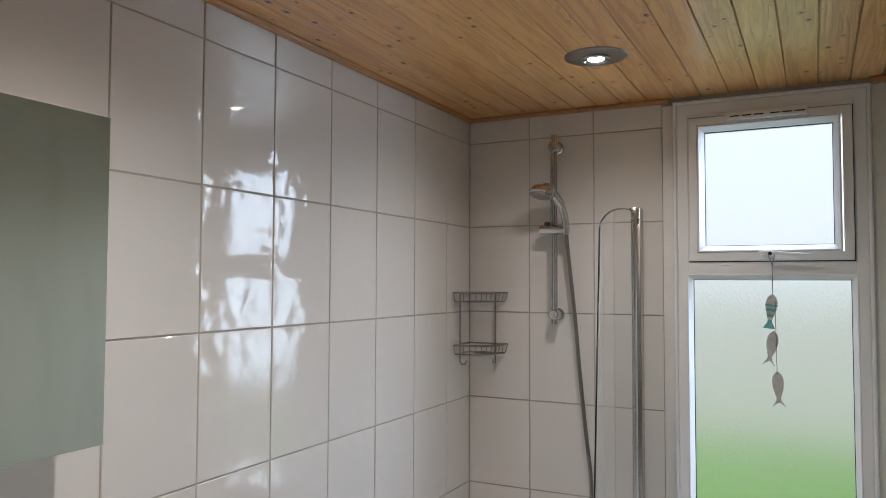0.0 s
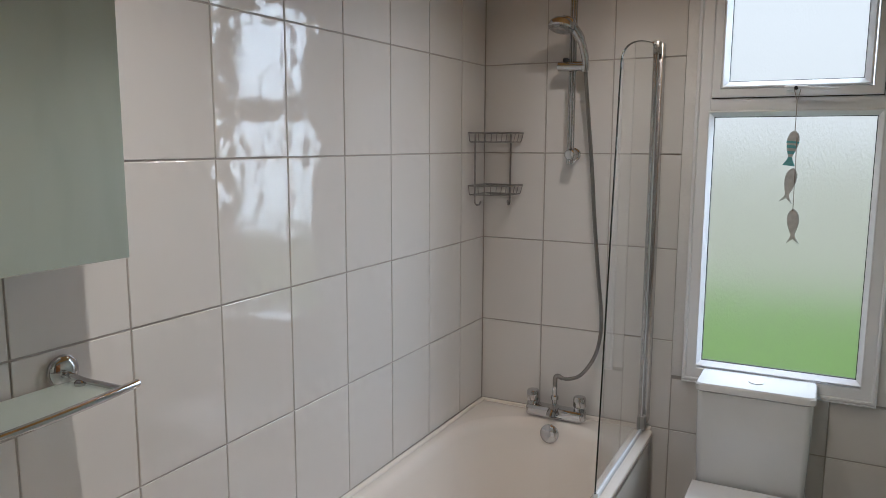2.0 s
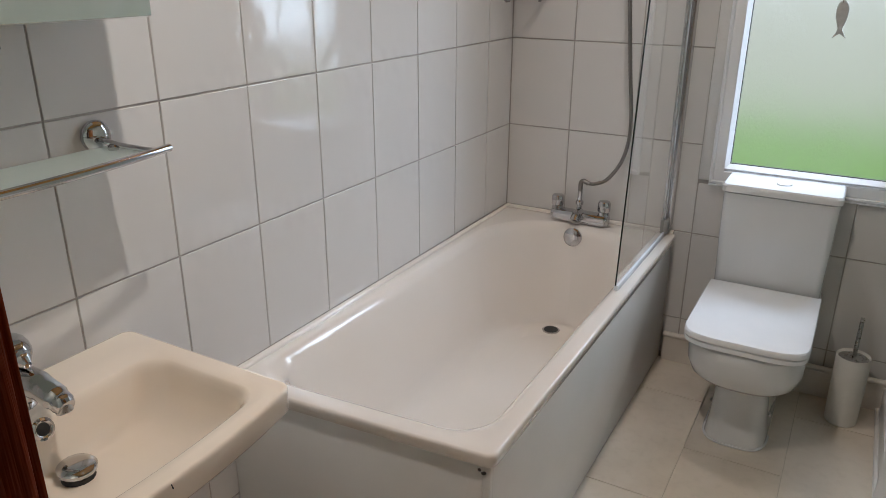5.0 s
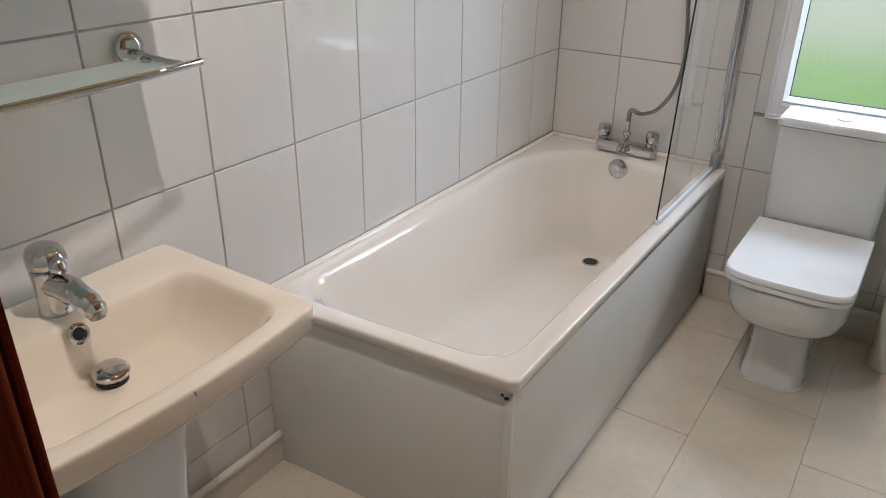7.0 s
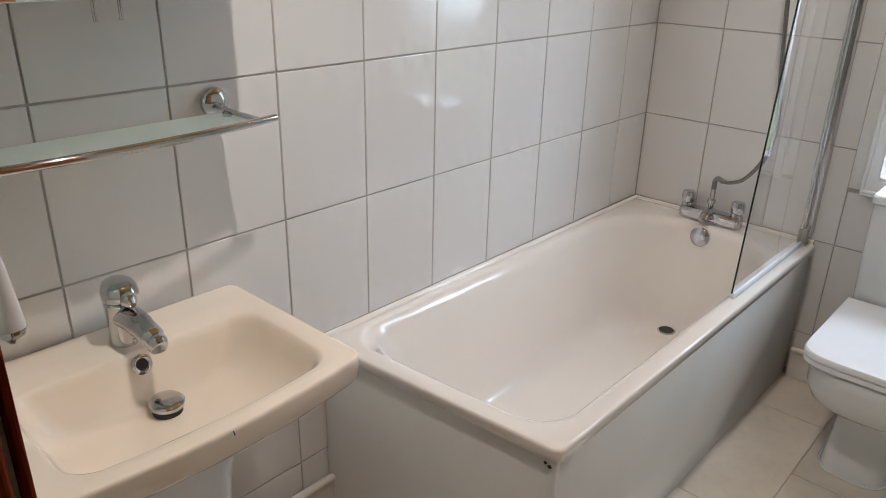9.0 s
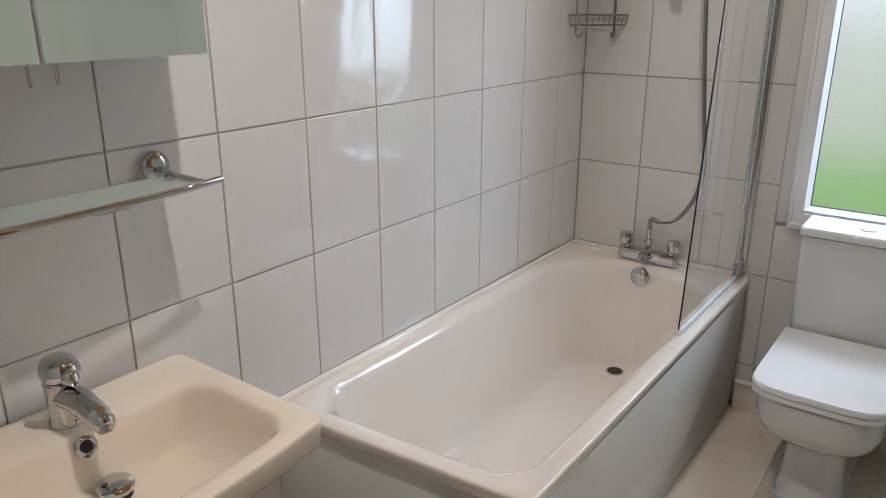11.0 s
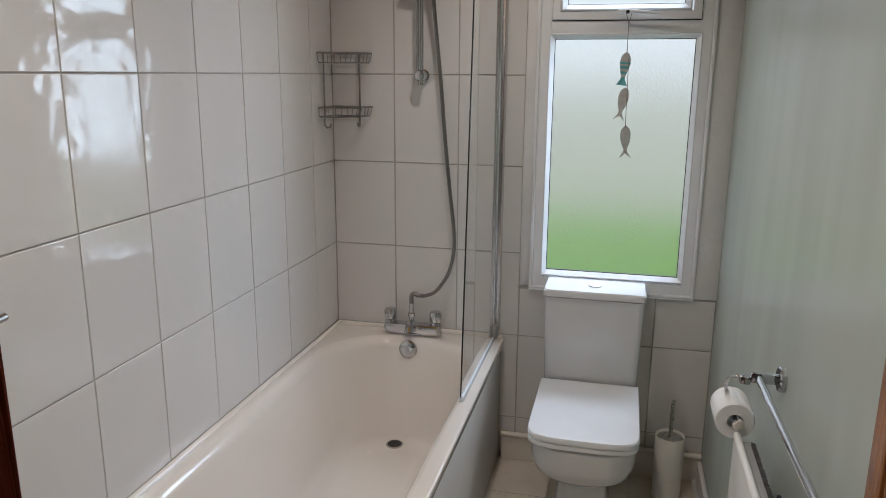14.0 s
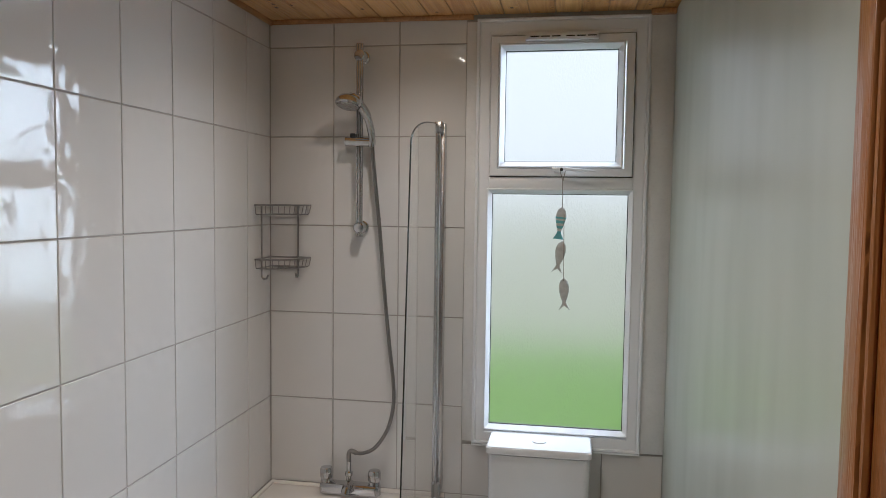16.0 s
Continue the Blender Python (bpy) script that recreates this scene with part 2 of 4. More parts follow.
SEATP = mat("white_seat_plastic", (0.83, 0.83, 0.84), 0.22, var=0.15, scale=8, bump=0.00004, bump_scale=200)
CHROME = mat("chrome", (0.58, 0.58, 0.59), 0.055, 1.0, var=0.3, scale=20, second=(0.47, 0.47, 0.48), rough_var=0.02)
SATIN = mat("satin_aluminium", (0.62, 0.62, 0.63), 0.24, 1.0, var=0.2, scale=3, second=(0.56, 0.56, 0.57), stretch=(1, 1, 0.1))
STEEL = mat("brushed_steel", (0.50, 0.49, 0.47), 0.3, 1.0, var=0.4, scale=30, rough_var=0.08)
WIRE = mat("dull_chrome_wire", (0.36, 0.35, 0.34), 0.3, 1.0, var=0.5, scale=60)
HOSE = mat("ribbed_hose_metal", (0.30, 0.285, 0.27), 0.28, 1.0, var=0.4, scale=50)
NICKEL = mat("dark_nickel", (0.36, 0.345, 0.33), 0.28, 1.0, var=0.3, scale=20)
DARK = mat("dark_hole", (0.02, 0.02, 0.02), 0.6, var=0.2, scale=40)
MIRROR = mat("mirror_silver", (0.86, 0.90, 0.875), 0.015, 1.0)
CABINET = mat("cabinet_white_board", (0.72, 0.72, 0.70), 0.35, var=0.2, scale=8)
SHELFG = glass("shelf_glass", (0.72, 0.80, 0.75), 0.3)
SHELFG.node_tree.nodes["Principled BSDF"].inputs["Transmission Weight"].default_value = 0.65
SCREENG = glass("shower_glass", (0.97, 0.985, 0.98), 0.0, 1.58)
EDGEG = mat("glass_edge", (0.015, 0.022, 0.02), 0.25, var=0.2, scale=30)
SEAL = mat("clear_seal", (0.78, 0.82, 0.86), 0.2, var=0.2, scale=20)
FROST = glass("obscured_glass", (0.60, 0.61, 0.60), 0.33, 1.25, 0.0011, 170.0, 0.05)
SKIRT = mat("skirting_tile", (0.74, 0.69, 0.62), 0.3, var=0.3, scale=5, bump=0.0003, bump_scale=40)
WHITEWOOD = mat("white_gloss_skirting", (0.76, 0.74, 0.70), 0.3, var=0.3, scale=7, bump=0.0003, bump_scale=50)
FLOORT = mat("stone_vinyl", (0.71, 0.635, 0.53), 0.32, var=0.9, scale=3.2, second=(0.57, 0.50, 0.405), fine=0.25, fine_scale=35,
             rand=0.25, bump=0.0003, bump_scale=40, rough_var=0.03)
FLOORJ = mat("floor_joint", (0.56, 0.50, 0.41), 0.7, var=0.4, scale=30)
PAPER = mat("toilet_paper", (0.84, 0.835, 0.82), 0.9, var=0.2, scale=40, bump=0.0004, bump_scale=250)
RADW = mat("radiator_enamel", (0.79, 0.775, 0.74), 0.3, var=0.25, scale=7, bump=0.00015, bump_scale=60)
RADG = mat("grey_convector_metal", (0.34, 0.335, 0.32), 0.5, var=0.3, scale=12)
BRUSHP = mat("ivory_plastic", (0.73, 0.70, 0.64), 0.35, var=0.25, scale=14)
CORD = mat("grey_cord", (0.33, 0.30, 0.27), 0.9, var=0.4, scale=120)
FISHW = mat("limewashed_wood", (0.56, 0.56, 0.545), 0.7, var=0.6, scale=60, fine=0.2, fine_scale=200, bump=0.0004, bump_scale=200)
TEAL = mat("teal_paint", (0.16, 0.46, 0.49), 0.55, var=0.4, scale=60)
GRASS = mat("lawn", (0.145, 0.265, 0.05), 0.9, var=0.8, scale=0.6, second=(0.19, 0.30, 0.075), fine=0.3, fine_scale=9)
GRAVEL = mat("pale_gravel", (0.36, 0.365, 0.28), 0.9, var=0.6, scale=0.3, second=(0.29, 0.29, 0.21), fine=0.3, fine_scale=8)
GLOW = bpy.data.materials.new("lit_bulb")
GLOW.use_nodes = True
GLOW.node_tree.nodes["Principled BSDF"].inputs["Emission Color"].default_value = (1.0, 0.86, 0.66, 1)
GLOW.node_tree.nodes["Principled BSDF"].inputs["Emission Strength"].default_value = 14.0


# ---- mesh helpers ----
def finish(bm, angle=0.7):
    bmesh.ops.recalc_face_normals(bm, faces=bm.faces)
    for e in bm.edges:
        e.smooth = len(e.link_faces) == 2 and e.calc_face_angle(0.0) < angle
    for f in bm.faces:
        f.smooth = True
    return bm


def part(name, bm, material, parent=None, label="", category="", group="", kind="", angle=0.7):
    finish(bm, angle)
    me = bpy.data.meshes.new(name)
    bm.to_mesh(me)
    bm.free()
    me.materials.append(material)
    ob = new(name, me)
    ob.parent = parent
    return tagged(ob, label, category, group, kind)


def thing(name, label, category, group="", at=(0, 0, 0), kind=""):
    ob = new(name)
    ob.empty_display_size = 0.05
    return tagged(ob, label, category, group, kind)


def box(bm, x0, x1, y0, y1, z0, z1, bevel=0.0, seg=2):
    r = bmesh.ops.create_cube(bm, size=1.0)
    vs = r["verts"]
    for v in vs:
        v.co = Vector(((x0 + x1) / 2 + v.co.x * (x1 - x0), (y0 + y1) / 2 + v.co.y * (y1 - y0), (z0 + z1) / 2 + v.co.z * (z1 - z0)))
    if bevel:
        es = list({e for v in vs for e in v.link_edges})
        bmesh.ops.bevel(bm, geom=es, offset=bevel, segments=seg, affect='EDGES', profile=0.5)
    return bm


def B(*a, **k):
    return box(bmesh.new(), *a, **k)


def loft(bm, loops, cap0=True, cap1=True, closed=True):
    rows = [[bm.verts.new(p) for p in lp] for lp in loops]
    n = len(rows[0])
    for a, b in zip(rows, rows[1:]):
        for i in range(n if closed else n - 1):
            j = (i + 1) % n
            bm.faces.new((a[i], a[j], b[j], b[i]))
    if cap0:
        bm.faces.new(rows[0][::-1])
    if cap1:
        bm.faces.new(rows[-1])
    return bm


def rr(x0, x1, y0, y1, r, z, n=6):
    """A rounded rectangle as a loop at height z."""
    pts = []
    for cx, cy, a0 in ((x1 - r, y1 - r, 0), (x0 + r, y1 - r, 90), (x0 + r, y0 + r, 180), (x1 - r, y0 + r, 270)):
        for i in range(n + 1):
            a = radians(a0 + 90 * i / n)
            pts.append((cx + r * math.cos(a), cy + r * math.sin(a), z))
    return pts


def tube(bm, pts, r, n=10, cap=True):
    pts = [Vector(p) for p in pts]
    rs = r if isinstance(r, (list, tuple)) else [r] * len(pts)
    t0 = (pts[1] - pts[0]).normalized()
    u = t0.orthogonal().normalized()
    loops = []
    for i, p in enumerate(pts):
        t = (pts[min(i + 1, len(pts) - 1)] - pts[max(i - 1, 0)]).normalized()
        u = (u - t * u.dot(t)).normalized()
        w = t.cross(u)
        loops.append([p + rs[i] * (math.cos(2 * math.pi * k / n) * u + math.sin(2 * math.pi * k / n) * w) for k in range(n)])
    return loft(bm, loops, cap, cap)


def T(pts, r, n=10):
    return tube(bmesh.new(), pts, r, n)


def curve(pts, steps=8):
    """A smooth line through points."""
    P = [Vector(p) for p in pts]
    P = [2 * P[0] - P[1]] + P + [2 * P[-1] - P[-2]]
    out = []
    for i in range(1, len(P) - 2):
        for k in range(steps):
            t = k / steps
            a, b, c, d = P[i - 1:i + 3]
            out.append(0.5 * (2 * b + (c - a) * t + (2 * a - 5 * b + 4 * c - d) * t * t + (3 * b - a - 3 * c + d) * t ** 3))
    out.append(P[-2])
    return out


def turned(profile, at, axis=(0, 0, 1), n=28):
    """A turned solid: (radius, height) pairs along an axis from a point."""
    bm = bmesh.new()
    ax = Vector(axis).normalized()
    u = ax.orthogonal().normalized()
    w = ax.cross(u)
    loops = [[Vector(at) + ax * h + max(r, 0.0004) * (math.cos(2 * math.pi * k / n) * u + math.sin(2 * math.pi * k / n) * w)
              for k in range(n)] for r, h in profile]
    return loft(bm, loops)


def ring(x0, x1, z0, z1, profile):
    """A mitred rectangular frame; profile: (inset, y) all round the bar's section."""
    bm = bmesh.new()
    loops = [[(x0 + i, y, z0 + i), (x1 - i, y, z0 + i), (x1 - i, y, z1 - i), (x0 + i, y, z1 - i)] for i, y in profile]
    loops.append(loops[0])
    return loft(bm, loops, False, False)


# ---- setting ----
ZC = 2.292          # ceiling
XR = 1.476          # painted wall
H, ROW = 0.3325, 0.862

wall_west = part("wall_west", B(-0.12, -0.003, -2.62, 0.14, -0.05, 2.45), GROUT, label="wall faced with large glossy cream tiles", category="wall", kind="structure")
bm = bmesh.new()
box(bm, -0.003, 0.797, 0.003, 0.14, -0.05, 2.45)
box(bm, 0.797, 1.386, 0.003, 0.14, -0.05, 0.728)
box(bm, 0.797, 1.386, 0.003, 0.14, 2.270, 2.45)
box(bm, 1.386, 1.62, 0.003, 0.14, -0.05, 2.45)
wall_north = part("wall_north", bm, GROUT, label="window wall faced with glossy cream tiles", category="wall", kind="structure")
part("reveal_strip", B(0.752, 0.7955, -0.004, 0.003, 0.737, 2.266, bevel=0.0015), STRIP, wall_north, "pale painted strip beside the window")
part("reveal_strip", B(1.3875, XR, -0.004, 0.003, 0.731, 2.275, bevel=0.0015), STRIP, wall_north, "pale painted strip beside the window")
wall_east = part("wall_east", B(XR, 1.62, -2.62, 0.003, -0.05, 2.45), SAGE, label="sage green painted wall with brush streaks", category="wall", kind="structure")
bm = bmesh.new()
box(bm, -0.003, 0.845, -2.60, -2.515, -0.05, 2.45)
box(bm, 0.845, XR, -2.60, -2.515, 2.06, 2.45)
wall_south = part("wall_south", bm, SAGE, label="sage painted wall with the doorway", category="wall", kind="structure")

# the dark space behind the doorway
bm = bmesh.new()
box(bm, -0.5, -0.4, -4.2, -2.62, -0.05, 2.45)
box(bm, 2.2, 2.3, -4.2, -2.62, -0.05, 2.45)
box(bm, -0.5, 2.3, -4.3, -4.2, -0.05, 2.45)
box(bm, -0.4, -0.003, -2.62, -2.6, -0.05, 2.45)
box(bm, 1.62, 2.2, -2.62, -2.6, -0.05, 2.45)
part("wall_hall", bm, HALL, label="plain plastered hallway walls", category="wall", kind="structure")

# boarded ceiling
bm = bmesh.new()
x = -0.02
while x < 1.62:
    w = 0.0905
    box(bm, x, x + w - 0.0015, -2.62, 0.003, ZC, ZC + 0.014, bevel=0.0022, seg=1)
    x += w
box(bm, -0.1, 1.62, -2.62, 0.1, ZC + 0.006, ZC + 0.03)
part("ceiling", bm, PINE, label="varnished knotty pine tongue and groove boards", category="ceiling", kind="structure")
part("ceiling_hall", B(-0.5, 2.3, -4.3, -2.60, 2.36, 2.45), HALL, label="plain hallway ceiling", category="ceiling", kind="structure")
part("ceiling_bead", T([(0.006, -2.5, ZC - 0.005), (0.006, -0.002, ZC - 0.005)], 0.012, 10), BEAD, label="pine beading along the ceiling edge", category="trim", kind="structure")
part("ceiling_bead", T([(0.004, -0.005, ZC - 0.005), (0.775, -0.005, ZC - 0.007)], 0.011, 10), BEAD, label="pine beading along the ceiling edge", category="trim", kind="structure")
part("ceiling_bead", B(1.39, XR - 0.002, -0.03, 0.0, ZC - 0.02, ZC - 0.001, bevel=0.004), BEAD, label="pine beading along the ceiling edge", category="trim", kind="structure")

# floor
floor = part("floor", B(-0.1, 1.62, -2.62, 0.1, -0.06, -0.003), FLOORJ, label="cream stone effect floor tiles with dark joints", category="floor", kind="structure")
part("floor_hall", B(-0.5, 2.3, -4.3, -2.62, -0.06, -0.003), FLOORT, label="hallway floor", category="floor", kind="structure")

# skirting
bm = bmesh.new()
box(bm, 0.70, XR - 0.002, -0.022, -0.001, 0.0, 0.105, bevel=0.003)
tube(bm, [(0.70, -0.02, 0.112), (XR - 0.004, -0.02, 0.112)], 0.011, 12)
part("skirting", bm, SKIRT, label="cream tiled skirting with a rounded bead", category="skirting", kind="structure")
bm = bmesh.new()
box(bm, 0.001, 0.022, -2.51, -1.60, 0.0, 0.085, bevel=0.003)
tube(bm, [(0.02, -2.51, 0.092), (0.02, -1.60, 0.092)], 0.011, 12)
part("skirting", bm, SKIRT, label="cream tiled skirting with a rounded bead", category="skirting", kind="structure")
bm = bmesh.new()
box(bm, XR - 0.018, XR - 0.001, -2.48, -0.024, 0.0, 0.095, bevel=0.004)
tube(bm, [(XR - 0.022, -2.48, 0.008), (XR - 0.022, -0.024, 0.008)], 0.009, 8)
part("skirting", bm, WHITEWOOD, label="white gloss wooden skirting board", category="skirting", kind="structure")

# doorway lining in dark wood
door_frame = thing("door_frame", "dark red-brown wooden door lining of the open doorway", "door frame", kind="structure")
part("jamb", B(0.848, 0.886, -2.64, -2.526, 0.0, 2.06, bevel=0.006, seg=3), JAMBWOOD, door_frame)
part("stop", B(0.8865, 0.889, -2.625, -2.600, 0.0, 2.05), JAMBWOOD, door_frame)
part("architrave", B(0.775, 0.880, -2.655, -2.64, 0.0, 2.11, bevel=0.004), JAMBWOOD, door_frame)
part("architrave", B(0.79, 0.858, -2.515, -2.508, 0.0, 2.11, bevel=0.003), JAMBWOOD, door_frame)
part("head", B(0.848, XR, -2.62, -2.513, 2.03, 2.06, bevel=0.003), JAMBWOOD, door_frame)

# open door leaf along the painted wall
door = thing("door_1", "open varnished pine panel door against the wall", "door", kind="structure")
DX = 1.44
part("stile", B(DX, DX + 0.034, -1.830, -1.782, 0.01, 1.99, bevel=0.004), DOORWOOD, door)
part("stile", B(DX, DX + 0.034, -2.49, -2.41, 0.01, 1.99, bevel=0.004), DOORWOOD, door)
part("rail", B(DX, DX + 0.034, -2.41, -1.830, 1.86, 1.99, bevel=0.004), DOORWOOD, door)
part("rail", B(DX, DX + 0.034, -2.41, -1.830, 0.75, 0.93, bevel=0.004), DOORWOOD, door)
part("rail", B(DX, DX + 0.034, -2.41, -1.830, 0.01, 0.22, bevel=0.004), DOORWOOD, door)
for za, zb in ((0.22, 0.75), (0.93, 1.86)):
    part("panel", B(DX + 0.012, DX + 0.026, -2.41, -1.835, za, zb, bevel=0.002), DOORWOOD, door)
    bm = bmesh.new()
    ys, ye = -1.840, -2.40
    arc = [(DX + 0.008, ys, za + 0.008)] + [(DX + 0.008, ys + (ye - ys) * k / 10, zb - 0.05 + 0.042 * math.sin(math.pi * k / 10)) for k in range(11)] + [(DX + 0.008, ye, za + 0.008)]
    tube(bm, arc, 0.006, 8)
    part("panel_moulding", bm, DOORWOOD, door)

# ---- window ----
window = thing("window_1", "white plastic window with obscured glass and an opening top sash", "window", kind="structure")
part("window_frame", ring(0.797, 1.386, 0.737, 2.268, [(0, 0.07), (0, -0.004), (0.008, -0.008), (0.039, -0.008), (0.0425, -0.005), (0.0425, 0.07)]), UPVC, window, angle=0.3)
part("edge_trim", ring(0.789, 1.394, 0.731, 2.276, [(0, 0.002), (0, -0.010), (0.003, -0.014), (0.009, -0.014), (0.012, -0.010), (0.012, 0.002)]), UPVC, window, "white plastic trim round the frame", angle=0.3)
part("transom", B(0.8375, 1.3455, -0.0075, 0.07, 1.673, 1.7135, bevel=0.003), UPVC, window)
part("bead", ring(0.830, 1.352, 0.784, 1.674, [(0, 0.03), (0, -0.006), (0.003, -0.010), (0.006, -0.010), (0.020, 0.010), (0.020, 0.03)]), UPVC, window, angle=0.3)
part("gasket", ring(0.8490, 1.3330, 0.8030, 1.6550, [(0, 0.024), (0, 0.010), (0.003, 0.012), (0.003, 0.024)]), GASKET_AND_GAP, window)
sash = part("top_sash", ring(0.841, 1.341, 1.7165, 2.212, [(0, 0.05), (0, -0.014), (0.003, -0.018), (0.026, -0.018), (0.028, -0.016), (0.028, 0.05)]), UPVC, window, angle=0.3)
part("glazing_bead", ring(0.870, 1.308, 1.746, 2.184, [(0, 0.03), (0, -0.020), (0.003, -0.024), (0.006, -0.024), (0.022, 0.002), (0.022, 0.03)]), UPVC, sash, angle=0.3)
part("gasket", ring(0.8908, 1.2872, 1.7668, 2.1632, [(0, 0.02), (0, 0.003), (0.003, 0.005), (0.003, 0.02)]), GASKET_AND_GAP, sash)
part("frame_head", B(0.8375, 1.3455, -0.0075, 0.07, 2.2150, 2.2290, bevel=0.002), UPVC, window)
# dark ring put in for the shaded gap between sash and frame
part("sash_shadow_gap", ring(0.8345, 1.3475, 1.711, 2.2175, [(0, 0.05), (0, -0.0045), (0.010, -0.0045), (0.010, 0.05)]), GASKET_AND_GAP, window, "dark strip standing for the shadow gap round the sash")
pane = part("pane", B(0.847, 1.335, 0.018, 0.024, 0.801, 1.657), FROST, window, "frosted glass pane")
pane.visible_shadow = False
pane = part("pane", B(0.889, 1.289, 0.012, 0.018, 1.765, 2.165), FROST, window, "frosted glass pane")
pane.visible_shadow = False
part("window_sill", B(0.789, 1.394, -0.016, 0.0, 0.7245, 0.7300, bevel=0.002), UPVC, window)
vent = part("trickle_vent", B(0.963, 1.216, -0.038, -0.010, 2.190, 2.216, bevel=0.005), UPVC, window)
for i in range(6):
    xs = 0.98 + i * 0.037 + (0.012 if i > 2 else 0)
    part("slot", B(xs, xs + 0.030, -0.0386, -0.036, 2.2005, 2.2045), DARK, vent)
handle = part("handle_base", B(1.07, 1.10, -0.036, -0.02, 1.73, 1.748, bevel=0.004), UPVC, window)
part("handle_lever", T(curve([(1.065, -0.048, 1.742), (1.10, -0.056, 1.742), (1.16, -0.056, 1.737), (1.216, -0.05, 1.735)], 5), [0.006] * 8 + [0.0055] * 5 + [0.0035, 0.003, 0.003], 10), UPVC, handle)
part("lock_button", turned([(0.006, 0), (0.006, 0.012)], (1.098, -0.05, 1.739), (0, -1, 0), 12), DARK, handle)


def fish(z_top, x0, tilt, name, parent, stripes):
    """A flat sawn fish, head up, with a forked tail."""
    Lf = 0.112
    side = []
    for k in range(13):
        t = k / 12
        side.append((0.0160 * max(0.0, math.sin(math.pi * min(t / 0.80, 1.0) ** 0.72)) ** 0.8 + 0.002 + 0.0175 * max(0, (t - 0.74) / 0.26) ** 0.9, -t * Lf))
    pts = [(x, z) for x, z in side] + [(0.0, -Lf + 0.014)] + [(-x, z) for x, z in side[::-1]]
    rot = Matrix.Rotation(radians(tilt), 3, 'Y')
    bm = bmesh.new()
    loops = []
    for y, s in ((-0.052, 0.93), (-0.0505, 1.0), (-0.0455, 1.0), (-0.044, 0.93)):
        loops.append([rot @ Vector((x * s, 0, z)) + Vector((x0, y, z_top)) for x, z in pts])
    loft(bm, loops)
    body = part(name, bm, FISHW, parent, "flat grey limewashed wooden fish" if not stripes else "flat wooden fish with teal stripes")
    if stripes:
        for a, b in ((0.30, 0.36), (0.45, 0.51), (0.60, 0.66), (0.74, 1.0)):
            bm = bmesh.new()
            sel = [(x, z) for x, z in side if a * Lf - 0.005 <= -z <= b * Lf + 0.005]
            if len(sel) < 2:
                sel = [(0.02, -a * Lf), (0.02, -b * Lf)]
            lp = [(x * 0.93, z) for x, z in sel] + [(-x * 0.93, z) for x, z in sel[::-1]]
            loft(bm, [[rot @ Vector((x, 0, z)) + Vector((x0, y, z_top)) for x, z in lp] for y in (-0.0526, -0.0515)])
            part("painted_stripe", bm, TEAL, body, "teal painted stripe")
    return body


mobile = thing("hanging_fish_ornament", "three small wooden fish strung on a cord from the window handle", "ornament")
part("cord", T([(1.092, -0.056, 1.738), (1.103, -0.05, 1.70), (1.103, -0.048, 1.60)], 0.0013, 6), CORD, mobile)
part("cord", T([(1.112, -0.056, 1.738), (1.104, -0.05, 1.70)], 0.0013, 6), CORD, mobile)
part("cord", T([(1.110, -0.0535, 1.585), (1.113, -0.0535, 1.35)], 0.0012, 6), CORD, mobile)
fish(1.607, 1.103, 6, "fish", mobile, True)
fish(1.488, 1.106, 9, "fish", mobile, False)
fish(1.358, 1.114, -2, "fish", mobile, False)

# ---- outside ----
bm = bmesh.new()
loft(bm, [[(-300, -400, -0.35), (300, -400, -0.35)], [(-300, 400, -0.35), (300, 400, -0.35)]], False, False, False)
part("ground", bm, GRASS, label="green lawn outside the window", category="lawn", kind="structure")
bm = bmesh.new()
loft(bm, [[(-300, 7.5, -0.34), (300, 7.5, -0.34)], [(-300, 400, -0.34), (300, 400, -0.34)]], False, False, False)
part("road", bm, GRAVEL, label="pale gravel beyond the lawn", category="gravel", kind="structure")

# ---- bath ----
bath = thing("bathtub", "cream enamelled bath set against the tiled walls", "bathtub")
BZ = 0.52


def skewed(loop):
    return [(x, y - 0.05 * max(0.0, 1 - x / 0.70) * max(0.0, -y / 1.56), z) for x, y, z in loop]


def tub_loop(x0, x1, y0, y1, far, near, z, n=10):
    """A loop of the tub: wide round corners at the tap end, tighter ones at the foot."""
    pts = []
    for cx, cy, r, a0 in ((x1 - far, y1 - far, far, 0), (x0 + far, y1 - far, far, 90), (x0 + near, y0 + near, near, 180), (x1 - near, y0 + near, near, 270)):
        for i in range(n + 1):
            a = radians(a0 + 90 * i / n)
            pts.append((cx + r * math.cos(a), cy + r * math.sin(a), z))
    return pts


